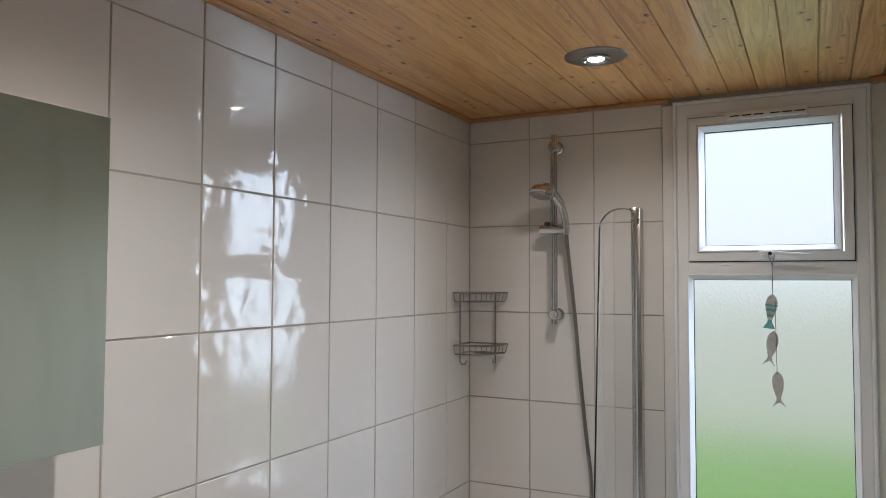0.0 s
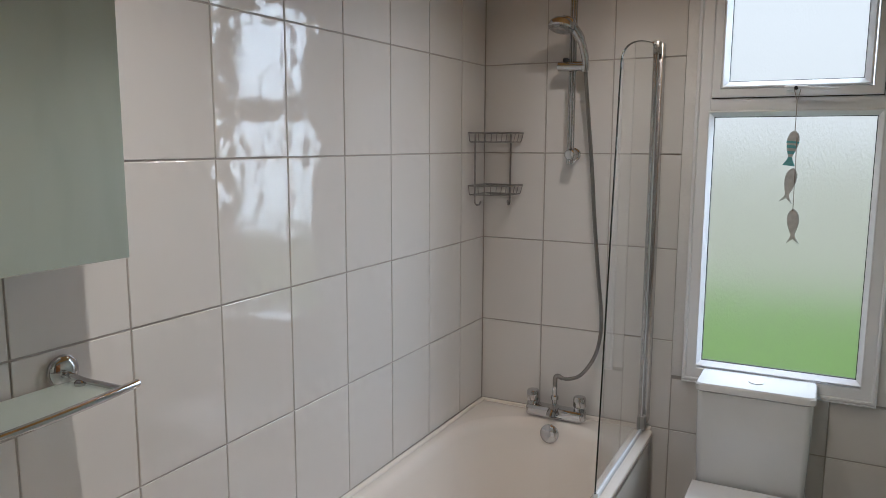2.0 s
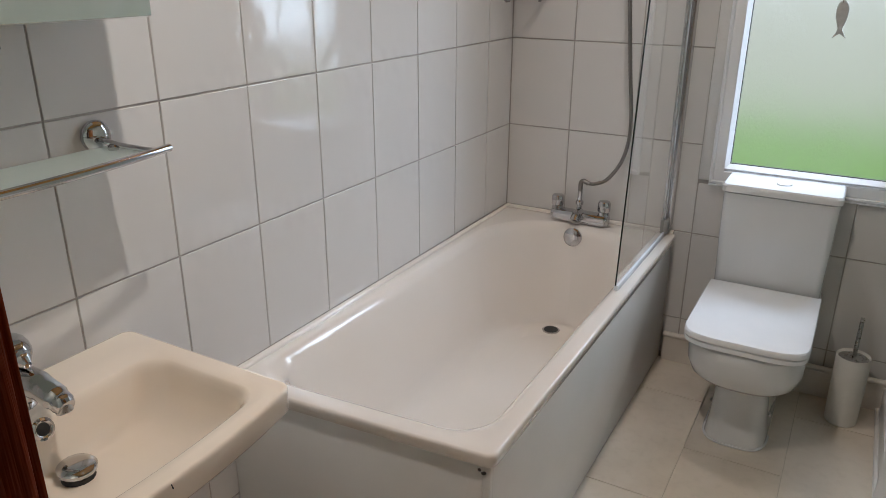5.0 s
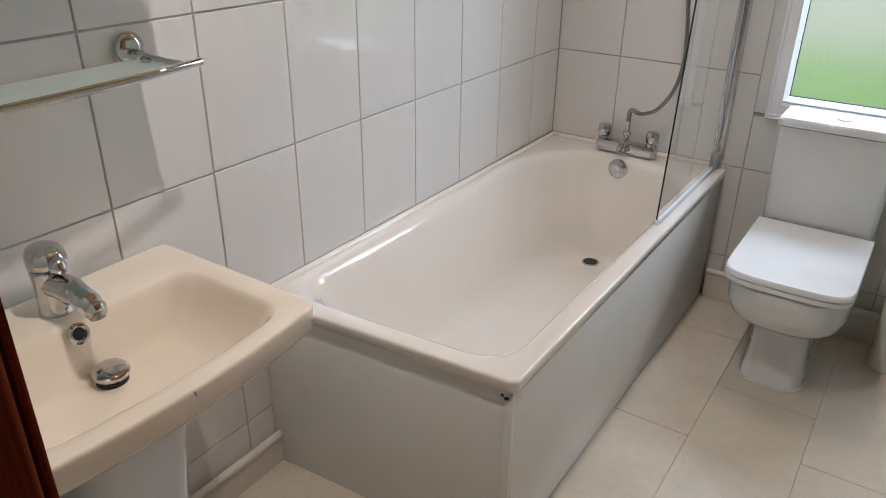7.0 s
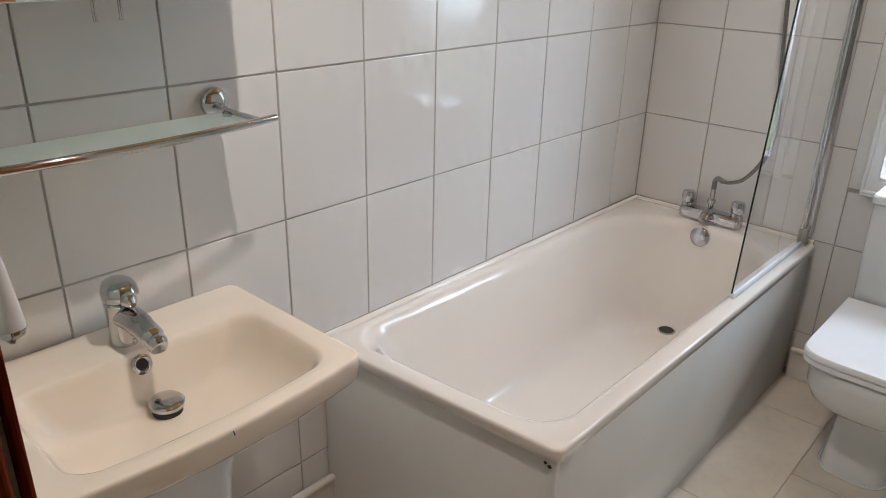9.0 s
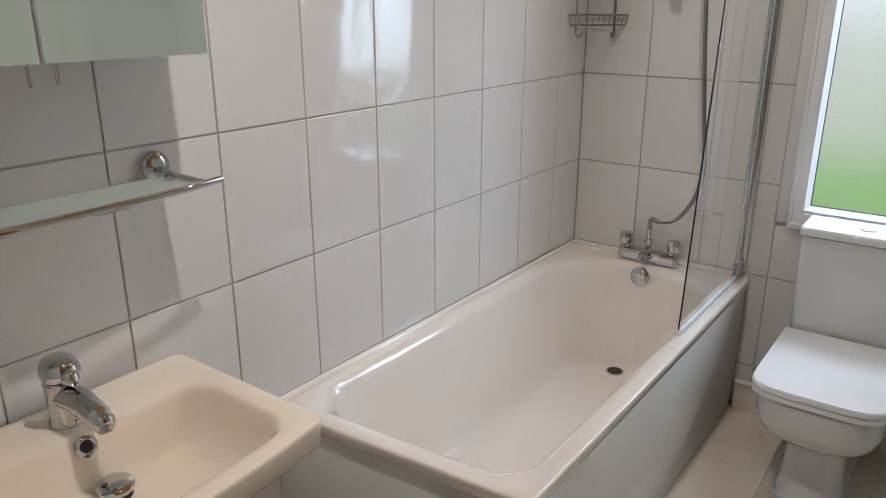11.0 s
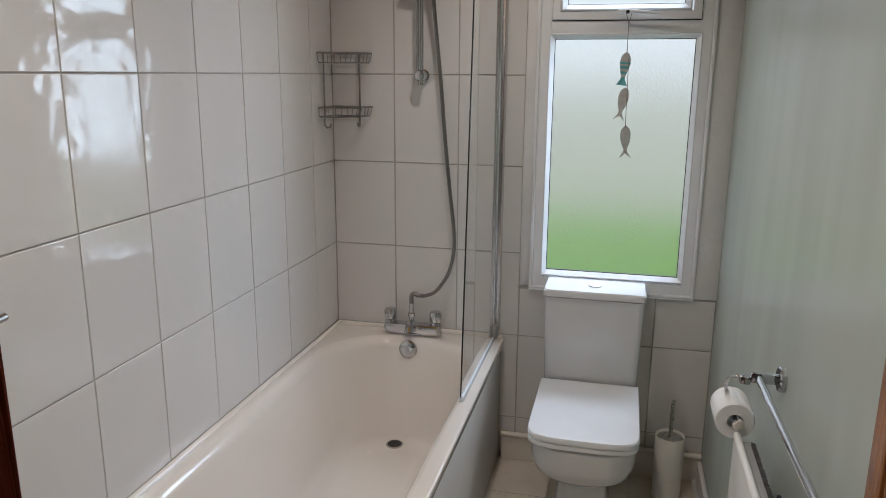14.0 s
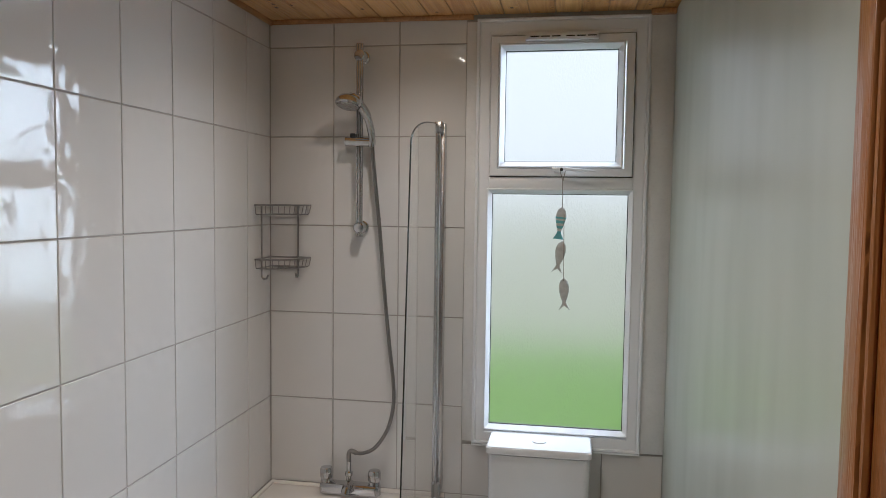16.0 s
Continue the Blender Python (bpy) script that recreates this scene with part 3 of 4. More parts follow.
bm = bmesh.new()
loops = [tub_loop(0.012, 0.690, -1.552, -0.004, 0.02, 0.02, BZ - 0.034), tub_loop(0.003, 0.698, -1.561, -0.002, 0.022, 0.022, BZ - 0.030), tub_loop(0.003, 0.699, -1.563, -0.002, 0.024, 0.024, BZ - 0.006),
         tub_loop(0.005, 0.697, -1.561, -0.004, 0.023, 0.023, BZ - 0.0015), tub_loop(0.009, 0.692, -1.556, -0.008, 0.021, 0.021, BZ),
         tub_loop(0.036, 0.658, -1.520, -0.084, 0.265, 0.095, BZ - 0.0008), tub_loop(0.042, 0.652, -1.513, -0.090, 0.265, 0.097, BZ - 0.0025), tub_loop(0.048, 0.645, -1.506, -0.096, 0.265, 0.099, BZ - 0.006),
         tub_loop(0.054, 0.638, -1.498, -0.102, 0.265, 0.101, BZ - 0.012), tub_loop(0.0595, 0.632, -1.489, -0.108, 0.265, 0.103, BZ - 0.021), tub_loop(0.064, 0.627, -1.479, -0.113, 0.265, 0.105, BZ - 0.036),
         tub_loop(0.074, 0.617, -1.452, -0.121, 0.262, 0.108, 0.42), tub_loop(0.092, 0.600, -1.400, -0.131, 0.255, 0.114, 0.30), tub_loop(0.106, 0.587, -1.362, -0.138, 0.247, 0.118, 0.22),
         tub_loop(0.114, 0.579, -1.338, -0.142, 0.238, 0.120, 0.182), tub_loop(0.121, 0.572, -1.320, -0.147, 0.230, 0.120, 0.160), tub_loop(0.130, 0.563, -1.300, -0.152, 0.220, 0.118, 0.144),
         tub_loop(0.142, 0.551, -1.277, -0.158, 0.206, 0.114, 0.131), tub_loop(0.157, 0.536, -1.250, -0.165, 0.188, 0.108, 0.122), tub_loop(0.178, 0.515, -1.215, -0.176, 0.165, 0.100, 0.117),
         tub_loop(0.215, 0.478, -1.155, -0.265, 0.125, 0.085, 0.114), tub_loop(0.255, 0.438, -1.09, -0.235, 0.085, 0.070, 0.113)]
loft(bm, [skewed(l) for l in loops], False, True)
part("tub", bm, ENAMEL, bath, angle=1.3)
part("side_panel", B(0.672, 0.688, -1.545, -0.004, 0.0, BZ - 0.027, bevel=0.004), PANEL, bath, "glossy off-white plastic side panel")
bm = bmesh.new()
box(bm, 0.003, 0.671, -1.553, -1.538, 0.0, BZ - 0.027, bevel=0.002)
for v in bm.verts:
    v.co.y -= 0.05 * max(0, 1 - v.co.x / 0.70)
part("end_panel", bm, PANEL, bath, "glossy off-white plastic end panel")
part("corner_trim", B(0.669, 0.690, -1.5565, -1.540, 0.0, BZ - 0.031, bevel=0.004), PANEL, bath)
part("sealant", T([(0.005, -1.60, BZ + 0.001), (0.005, -0.006, BZ + 0.001), (0.69, -0.006, BZ + 0.001)], 0.0115, 10), ENAMEL, bath, "bead of cream sealant along the wall")
for dx, dz in ((0.0, -0.006), (0.012, -0.010), (0.004, -0.020)):
    part("chip", turned([(0.0045, 0), (0.003, 0.0012)], (0.668 + dx, -1.5655 if dz > -0.012 else -1.5565, BZ - 0.032 + dz), (0, -1, 0), 7), DARK, bath, "dark chipped spot")
drain = part("drain", turned([(0.034, 0.0), (0.034, 0.003), (0.027, 0.0045), (0.024, 0.001)], (0.310, -0.222, 0.1140), (0, 0, 1)), CHROME, bath, "chrome bath waste")
part("drain_hole", turned([(0.0275, 0.0), (0.0275, 0.0040)], (0.310, -0.222, 0.1150), (0, 0, 1)), DARK, drain)
over = part("overflow", turned([(0.032, 0.0), (0.036, 0.006), (0.036, 0.015), (0.030, 0.020), (0.006, 0.021)], (0.338, -0.111, 0.476), (0, -1, 0.10)), CHROME, bath, "round chrome overflow")

mixer = thing("bath_mixer", "chrome deck mixer tap with two levers on the bath rim", "tap")
bm = bmesh.new()
box(bm, 0.226, 0.455, -0.092, -0.034, BZ + 0.001, BZ + 0.047, bevel=0.014, seg=3)
part("body", bm, CHROME, mixer)
for xx in (0.247, 0.433):
    col = part("valve", turned([(0.025, 0), (0.024, 0.03), (0.021, 0.045), (0.018, 0.052)], (xx, -0.060, BZ + 0.008)), CHROME, mixer)
    part("lever_head", turned([(0.021, 0.0), (0.0245, 0.005), (0.0245, 0.034), (0.020, 0.041), (0.004, 0.043)], (xx, -0.060, BZ + 0.058)), CHROME, col)
part("spout", T(curve([(0.340, -0.06, BZ + 0.038), (0.340, -0.085, BZ + 0.042), (0.340, -0.108, BZ + 0.034), (0.340, -0.122, BZ + 0.020)], 5), 0.0185, 16), CHROME, mixer)
part("diverter", turned([(0.017, 0), (0.015, 0.018), (0.010, 0.022), (0.010, 0.040), (0.015, 0.043), (0.015, 0.055), (0.009, 0.060), (0.009, 0.095)], (0.334, -0.058, BZ + 0.03), n=18), CHROME, mixer)
part("hose_elbow", T(curve([(0.334, -0.058, BZ + 0.12), (0.334, -0.058, BZ + 0.155), (0.344, -0.058, BZ + 0.166), (0.364, -0.057, BZ + 0.158)], 5), 0.009, 12), HOSE, mixer)

# ---- shower ----
shower = thing("shower_set", "chrome shower riser rail with hand shower and hose on the tiles", "shower")
SX, SY = 0.367, -0.052
bm = bmesh.new()
for dx, rad_ in ((-0.0088, 0.0048), (0.0, 0.0058), (0.0088, 0.0048)):
    tube(bm, [(SX + dx, SY, 1.49), (SX + dx, SY, 2.19)], rad_, 12)
part("riser_rail", bm, CHROME, shower, "grooved flat chrome rail")
for z in (2.147, 1.523):
    br = part("wall_bracket", turned([(0.024, 0), (0.024, 0.010), (0.019, 0.014), (0.014, 0.030), (0.016, 0.052)], (SX, 0.0, z), (0, -1, 0)), CHROME, shower)
    part("bracket_cap", turned([(0.0195, 0), (0.0195, 0.018), (0.016, 0.022), (0.004, 0.023)], (SX, -0.044, z), (0, -1, 0)), CHROME, br)
slider = part("slider", T([(SX - 0.048, SY - 0.012, 1.837), (SX + 0.060, SY - 0.012, 1.834)], [0.0175, 0.0165], 18), CHROME, shower)
part("slider_knob", turned([(0.010, 0), (0.011, 0.012), (0.008, 0.016)], (SX - 0.022, SY - 0.012, 1.85)), DARK, slider)
hs = part("hand_shower", T(curve([(SX + 0.050, SY - 0.018, 1.815), (SX + 0.052, SY - 0.022, 1.86), (SX + 0.040, SY - 0.045, 1.925), (SX + 0.012, SY - 0.075, 1.972), (SX - 0.012, SY - 0.092, 1.980)], 6),
                          [0.012] * 6 + [0.0135] * 6 + [0.0165] * 6 + [0.022] * 6 + [0.024], 16), CHROME, shower)
part("spray_head", turned([(0.012, 0.030), (0.034, 0.024), (0.046, 0.008), (0.047, -0.003), (0.043, -0.008), (0.036, -0.009)], (SX - 0.014, SY - 0.095, 1.962), (0.10, 0.30, 1)), CHROME, hs)
part("spray_face", turned([(0.037, -0.0092), (0.035, -0.0125), (0.012, -0.014)], (SX - 0.014, SY - 0.095, 1.962), (0.10, 0.30, 1)), STEEL, hs)
hose = curve([(0.419, -0.066, 1.815), (0.427, -0.055, 1.70), (0.445, -0.045, 1.50), (0.462, -0.045, 1.30), (0.482, -0.045, 1.10), (0.499, -0.045, 0.95), (0.500, -0.048, 0.86),
              (0.480, -0.052, 0.775), (0.435, -0.056, 0.705), (0.39, -0.057, 0.681), (0.360, -0.057, 0.679)], 26)
part("hose", T(hose, [0.0075 if i % 2 else 0.0066 for i in range(len(hose))], 10), HOSE, shower, "ribbed metal shower hose")

# ---- wire corner basket ----
basket = thing("corner_basket", "two tier wire shower basket hung in the tiled corner", "basket")


def basket_tier(z, name):
    R = 0.155
    def outline(zz, s):
        return [(0.012, -0.012, zz)] + [(0.012 + R * s, -0.012, zz)] + [(0.012 + R * s * math.cos(a) ** 0.75, -0.012 - R * s * math.sin(a) ** 0.75, zz) for a in [math.pi / 2 * k / 10 for k in range(1, 10)]] + [(0.012, -0.012 - R * s, zz), (0.012, -0.012, zz)]
    tier = part(name, T(outline(z, 1.0), 0.0032, 7), WIRE, basket)
    part("lower_hoop", T(outline(z - 0.034, 0.93), 0.0022, 6), WIRE, tier)
    for k in range(0, 11):
        a = math.pi / 2 * k / 10
        c, s_ = math.cos(a) ** 0.75 if k < 10 else 0.0, math.sin(a) ** 0.75
        part("wire", T([(0.012 + R * c, -0.012 - R * s_, z), (0.012 + R * 0.95 * c, -0.012 - R * 0.95 * s_, z - 0.03), (0.012 + R * 0.88 * c, -0.012 - R * 0.88 * s_, z - 0.035), (0.014 + 0.02 * c, -0.014 - 0.02 * s_, z - 0.035)], 0.0016, 5), WIRE, tier)
    return tier


basket_tier(1.602, "upper_tier")
basket_tier(1.405, "lower_tier")
for (px, py), hx in (((0.016, -0.118), (0.012, 0.0)), ((0.118, -0.016), (0.0, -0.012))):
    hx = Vector((hx[0], hx[1], 0)) * 1.6
    p0 = Vector((px, py, 0))
    part("upright", T([p0 + Vector((0, 0, 1.602)), p0 + Vector((0, 0, 1.338)), p0 + hx * 0.4 + Vector((0, 0, 1.330)), p0 + hx + Vector((0, 0, 1.331)), p0 + hx * 1.3 + Vector((0, 0, 1.345))], 0.0036, 8), WIRE, basket)

# ---- bath screen ----
screen = thing("bath_screen", "frameless glass bath screen with chrome wall profile on the bath rim", "bath screen")
GX, GE, GT, GU = 0.674, -0.640, 1.905, -0.522
part("wall_profile", B(GX - 0.014, GX + 0.008, -0.040, 0.0, 0.552, GT, bevel=0.004), SATIN, screen)
part("hinge_profile", B(GX - 0.026, GX - 0.004, -0.066, -0.036, 0.552, GT, bevel=0.007, seg=3), SATIN, screen)
part("end_cap", B(GX - 0.030, GX + 0.004, -0.068, -0.034, 0.530, 0.585, bevel=0.006), RADG, screen, "grey plastic end cap")
part("end_cap", B(GX - 0.028, GX + 0.002, -0.068, -0.034, GT - 0.04, GT + 0.004, bevel=0.006), STEEL, screen)
arc = [(-0.055 + (GU + 0.055) * math.sin(math.pi / 2 * k / 12) , GT - 0.012 - 0.10 * (1 - math.cos(math.pi / 2 * k / 12))) for k in range(13)]
outline = [(-0.055, 0.540)] + arc + [(GE, 0.540)]
bm = bmesh.new()
loft(bm, [[(GX - 0.015 + d, y, z) for y, z in outline] for d in (0.0, 0.005)])
gl = part("glass_sheet", bm, SCREENG, screen, "clear toughened glass")
gl.visible_shadow = False
edge_pts = [(GX - 0.0125, y - 0.001, z + 0.001) for y, z in arc] + [(GX - 0.0125, GE - 0.001, 0.540)]
part("glass_edge", T(edge_pts, 0.0022, 6), EDGEG, screen, "dark polished glass edge")
part("bottom_seal", B(GX - 0.019, GX - 0.005, GE + 0.004, -0.068, 0.5215, 0.540, bevel=0.003), SEAL, screen, "clear plastic drip seal")

# ---- toilet ----
toilet = thing("toilet", "white close coupled toilet with the lid closed under the window", "toilet")
TX = 1.042
bm = bmesh.new()
loft(bm, [rr(TX - 0.150, TX + 0.150, -0.165, -0.012, 0.02, 0.395), rr(TX - 0.166, TX + 0.166, -0.178, -0.010, 0.022, 0.42), rr(TX - 0.172, TX + 0.172, -0.182, -0.010, 0.022, 0.60), rr(TX - 0.175, TX + 0.175, -0.184, -0.010, 0.022, 0.752)])
cistern = part("cistern", bm, CERAMIC, toilet)
bm = bmesh.new()
loft(bm, [rr(TX - 0.176, TX + 0.176, -0.186, -0.008, 0.02, 0.754), rr(TX - 0.181, TX + 0.181, -0.191, -0.006, 0.02, 0.758), rr(TX - 0.181, TX + 0.181, -0.191, -0.006, 0.02, 0.776), rr(TX - 0.176, TX + 0.176, -0.186, -0.010, 0.02, 0.782)])
cl = part("cistern_lid", bm, CERAMIC, cistern)
part("flush_button", turned([(0.024, 0), (0.024, 0.004), (0.020, 0.006), (0.004, 0.006)], (TX, -0.10, 0.781)), SEATP, cl)


def dshape(hw, y_back, y_front, z, r=0.16, p=2.9, n=22):
    """A D-shaped outline: straight sides, square at the back, a full rounded front."""
    pts = [(TX + hw, y_back, z), (TX - hw, y_back, z)]
    for k in range(n + 1):
        a = math.pi * k / n
        c, q = math.cos(a), math.sin(a)
        pts.append((TX - hw * math.copysign(abs(c) ** (2 / p), c), y_front + r - r * abs(q) ** (2 / p), z))
    return pts


bm = bmesh.new()
loft(bm, [dshape(0.096, -0.05, -0.490, 0.0, 0.12, 3.2), dshape(0.094, -0.05, -0.487, 0.02, 0.12, 3.2), dshape(0.088, -0.05, -0.476, 0.07, 0.11, 3.2), dshape(0.084, -0.05, -0.464, 0.14, 0.10, 3.2),
          dshape(0.084, -0.05, -0.464, 0.20, 0.10, 3.0), dshape(0.100, -0.045, -0.495, 0.228, 0.12, 2.8), dshape(0.140, -0.04, -0.575, 0.248, 0.16, 2.6), dshape(0.160, -0.03, -0.614, 0.278, 0.18, 2.7),
          dshape(0.169, -0.02, -0.632, 0.318, 0.18, 2.8), dshape(0.170, -0.012, -0.638, 0.362, 0.19, 2.8), dshape(0.172, -0.012, -0.642, 0.392, 0.19, 2.8), dshape(0.165, -0.015, -0.635, 0.398, 0.19, 2.8)])
part("pan", bm, CERAMIC, toilet, angle=1.0)
bm = bmesh.new()
loft(bm, [dshape(0.166, -0.19, -0.640, 0.403, 0.115, 3.9), dshape(0.174, -0.188, -0.648, 0.406, 0.115, 3.9), dshape(0.174, -0.188, -0.648, 0.418, 0.115, 3.9), dshape(0.170, -0.19, -0.644, 0.421, 0.115, 3.9)])
part("seat", bm, SEATP, toilet)
bm = bmesh.new()
loft(bm, [dshape(0.169, -0.19, -0.644, 0.4225, 0.115, 3.9), dshape(0.175, -0.188, -0.650, 0.425, 0.115, 3.9), dshape(0.175, -0.188, -0.650, 0.438, 0.115, 3.9), dshape(0.172, -0.190, -0.647, 0.4425, 0.115, 3.9), dshape(0.160, -0.200, -0.633, 0.4445, 0.110, 3.9)])
part("lid", bm, SEATP, toilet, "closed flat white lid")
for s in (-1, 1):
    part("floor_bolt_cap", turned([(0.008, 0), (0.008, 0.010), (0.004, 0.014)], (TX + s * 0.082, -0.36, 0.075), (s, 0, 0.2), 12), CHROME, toilet)
    part("hinge", T([(TX + s * 0.075 - 0.02, -0.186, 0.430), (TX + s * 0.075 + 0.02, -0.186, 0.430)], 0.009, 10), CHROME, toilet)
part("floor_sealant", T(dshape(0.099, -0.08, -0.493, 0.003, 0.12, 3.2), 0.004, 6), CERAMIC, toilet)

brush = thing("toilet_brush", "ivory cylindrical toilet brush holder on the floor", "toilet brush")
part("holder", turned([(0.046, 0.0), (0.050, 0.004), (0.052, 0.12), (0.053, 0.246), (0.051, 0.25), (0.048, 0.247), (0.047, 0.236)], (1.342, -0.145, 0.0)), BRUSHP, brush)
part("cap", turned([(0.047, 0), (0.046, 0.004), (0.01, 0.010)], (1.342, -0.145, 0.238)), STEEL, brush)
part("handle", T([(1.342, -0.145, 0.242), (1.344, -0.14, 0.385)], 0.0068, 12), STEEL, brush)

# ---- basin ----
basin = thing("washbasin", "champagne ceramic pedestal basin with a bowed front", "basin")
BY, HW = -2.122, 0.282


def fine_bowed(x0, x1, hw, r, z, bow, n=10):
    """A rounded rectangle with a bowed front and extra points along its long sides."""
    base = rr(x0, x1, BY - hw, BY + hw, r, z, 6)
    pts = []
    for i, p in enumerate(base):
        q = base[(i + 1) % len(base)]
        k = n if i % 7 == 6 else 1
        for j in range(k):
            pts.append(Vector(p).lerp(Vector(q), j / k))
    return [(p.x + bow * ((p.x - x0) / (x1 - x0)) * (1 - ((p.y - BY) / hw) ** 2), p.y, z) for p in pts]


bm = bmesh.new()
loft(bm, [fine_bowed(0.02, 0.26, 0.10, 0.05, 0.56, 0.01), fine_bowed(0.012, 0.31, 0.16, 0.06, 0.62, 0.02), fine_bowed(0.006, 0.385, 0.245, 0.05, 0.672, 0.022),
          fine_bowed(0.003, 0.420, 0.276, 0.03, 0.698, 0.024), fine_bowed(0.002, 0.429, HW, 0.022, 0.712, 0.025), fine_bowed(0.002, 0.431, HW, 0.022, 0.748, 0.025), fine_bowed(0.002, 0.431, HW, 0.022, 0.752, 0.025), fine_bowed(0.003, 0.4300, HW - 0.001, 0.021, 0.7555, 0.025), fine_bowed(0.004, 0.428, HW - 0.003, 0.021, 0.757, 0.025),
          fine_bowed(0.008, 0.424, HW - 0.007, 0.019, 0.757, 0.0245),
          fine_bowed(0.066, 0.412, HW - 0.024, 0.032, 0.7570, 0.021),
          fine_bowed(0.124, 0.400, HW - 0.044, 0.048, 0.7560, 0.018), fine_bowed(0.128, 0.396, HW - 0.048, 0.048, 0.7540, 0.018), fine_bowed(0.132, 0.391, HW - 0.053, 0.048, 0.748, 0.018), fine_bowed(0.135, 0.387, HW - 0.057, 0.049, 0.736, 0.017), fine_bowed(0.140, 0.380, HW - 0.064, 0.05, 0.712, 0.016),
          fine_bowed(0.146, 0.370, HW - 0.074, 0.052, 0.688, 0.014), fine_bowed(0.152, 0.358, HW - 0.088, 0.054, 0.671, 0.012), fine_bowed(0.160, 0.340, HW - 0.108, 0.056, 0.661, 0.010), fine_bowed(0.168, 0.315, HW - 0.135, 0.056, 0.656, 0.008), fine_bowed(0.176, 0.262, HW - 0.20, 0.035, 0.652, 0.004)])
bowl = part("bowl", bm, BASINC, basin, angle=1.0)
bm = bmesh.new()
pl = lambda hw, x1, z: [(x, y, z) for x, y, _ in rr(0.03, x1, BY - hw, BY + hw, 0.05, z, 6)]
loft(bm, [pl(0.120, 0.275, 0.0), pl(0.116, 0.268, 0.03), pl(0.102, 0.25, 0.12), pl(0.100, 0.25, 0.35), pl(0.108, 0.265, 0.50), pl(0.120, 0.29, 0.60), pl(0.125, 0.30, 0.65)])
part("pedestal", bm, CERAMIC, basin, "white ceramic pedestal")
part("chip", T([(0.4555, -2.132, 0.753), (0.4565, -2.130, 0.744)], 0.0010, 5), DARK, basin, "small dark crack in the rim")
ov = part("overflow", turned([(0.0125, 0.0), (0.0195, 0.001), (0.0195, 0.006), (0.0150, 0.009), (0.0112, 0.006)], (0.1345, -2.122, 0.730), (1, 0, 0.35)), CHROME, bowl)
part("overflow_hole", turned([(0.0110, 0.0), (0.0110, 0.0068)], (0.1345, -2.122, 0.730), (1, 0, 0.35)), DARK, ov)
plug = part("plug", turned([(0.025, 0.0), (0.031, 0.003), (0.032, 0.010), (0.028, 0.014), (0.015, 0.0165), (0.004, 0.017)], (0.196, -2.112, 0.664), (0.06, 0, 1)), CHROME, bowl, "chrome pop-up plug")
part("waste_hole", turned([(0.027, 0.0), (0.027, 0.008), (0.020, 0.009)], (0.196, -2.112, 0.652)), DARK, bowl)

tap = thing("basin_tap", "chrome lever mixer tap on the basin", "tap")
TYY = -2.119
bm = bmesh.new()
sect = lambda cx, rx, ry, z: [(cx + rx * math.cos(2 * math.pi * k / 24), TYY + ry * math.sin(2 * math.pi * k / 24), z) for k in range(24)]
loft(bm, [sect(0.078, 0.029, 0.029, 0.756), sect(0.078, 0.029, 0.029, 0.760), sect(0.078, 0.0265, 0.0265, 0.775), sect(0.078, 0.0262, 0.0260, 0.80), sect(0.079, 0.0285, 0.0280, 0.825), sect(0.080, 0.0300, 0.0295, 0.838), sect(0.080, 0.0270, 0.0265, 0.842)])
part("body", bm, CHROME, tap)
part("spout", T(curve([(0.080, TYY, 0.812), (0.110, TYY + 0.002, 0.815), (0.150, TYY + 0.004, 0.810), (0.186, TYY + 0.006, 0.798), (0.204, TYY + 0.006, 0.789)], 6), [0.024] * 6 + [0.0235] * 6 + [0.0215] * 6 + [0.0190] * 4 + [0.0175, 0.0165, 0.0150], 20), CHROME, tap)
part("aerator", turned([(0.0135, 0), (0.0135, 0.010), (0.011, 0.012)], (0.194, TYY + 0.006, 0.789), (0.30, 0, -1), 18), STEEL, tap)
bm = bmesh.new()
loft(bm, [sect(0.081, 0.0270, 0.0265, 0.844), sect(0.083, 0.0340, 0.0310, 0.847), sect(0.085, 0.0365, 0.0325, 0.854), sect(0.085, 0.0365, 0.0325, 0.862), sect(0.084, 0.0340, 0.0305, 0.871), sect(0.082, 0.0285, 0.0260, 0.879), sect(0.080, 0.0190, 0.0180, 0.884), sect(0.079, 0.0080, 0.0080, 0.8865)])
part("lever_cap", bm, CHROME, tap, angle=1.2)
part("lever", T(curve([(0.100, TYY, 0.860), (0.118, TYY, 0.855), (0.132, TYY, 0.848)], 4), [0.017] * 3 + [0.015] * 3 + [0.012, 0.010, 0.007], 14), CHROME, tap)
part("pop_up_rod", T([(0.106, TYY + 0.004, 0.757), (0.106, TYY + 0.004, 0.768)], 0.003, 8), CHROME, tap)

# ---- mirror cabinet ----
cab = thing("mirror_cabinet", "two door mirrored bathroom cabinet on the tiled wall", "cabinet")
part("body", B(0.001, 0.134, -2.372, -1.808, 1.368, 1.920, bevel=0.002), CABINET, cab)
for ya, yb, yp in ((-2.092, -1.805, -2.073), (-2.376, -2.096, -2.114)):
    dr = part("door", B(0.136, 0.151, ya, yb, 1.366, 1.924, bevel=0.0012), CABINET, cab)
    part("mirror", B(0.1512, 0.1528, ya + 0.0015, yb - 0.0015, 1.3675, 1.9225, bevel=0.0006, seg=1), MIRROR, dr, "mirror glass")
    part("handle", T([(0.148, yp, 1.375), (0.148, yp, 1.335)], 0.0035, 10), CHROME, dr, "slim chrome pull pin")

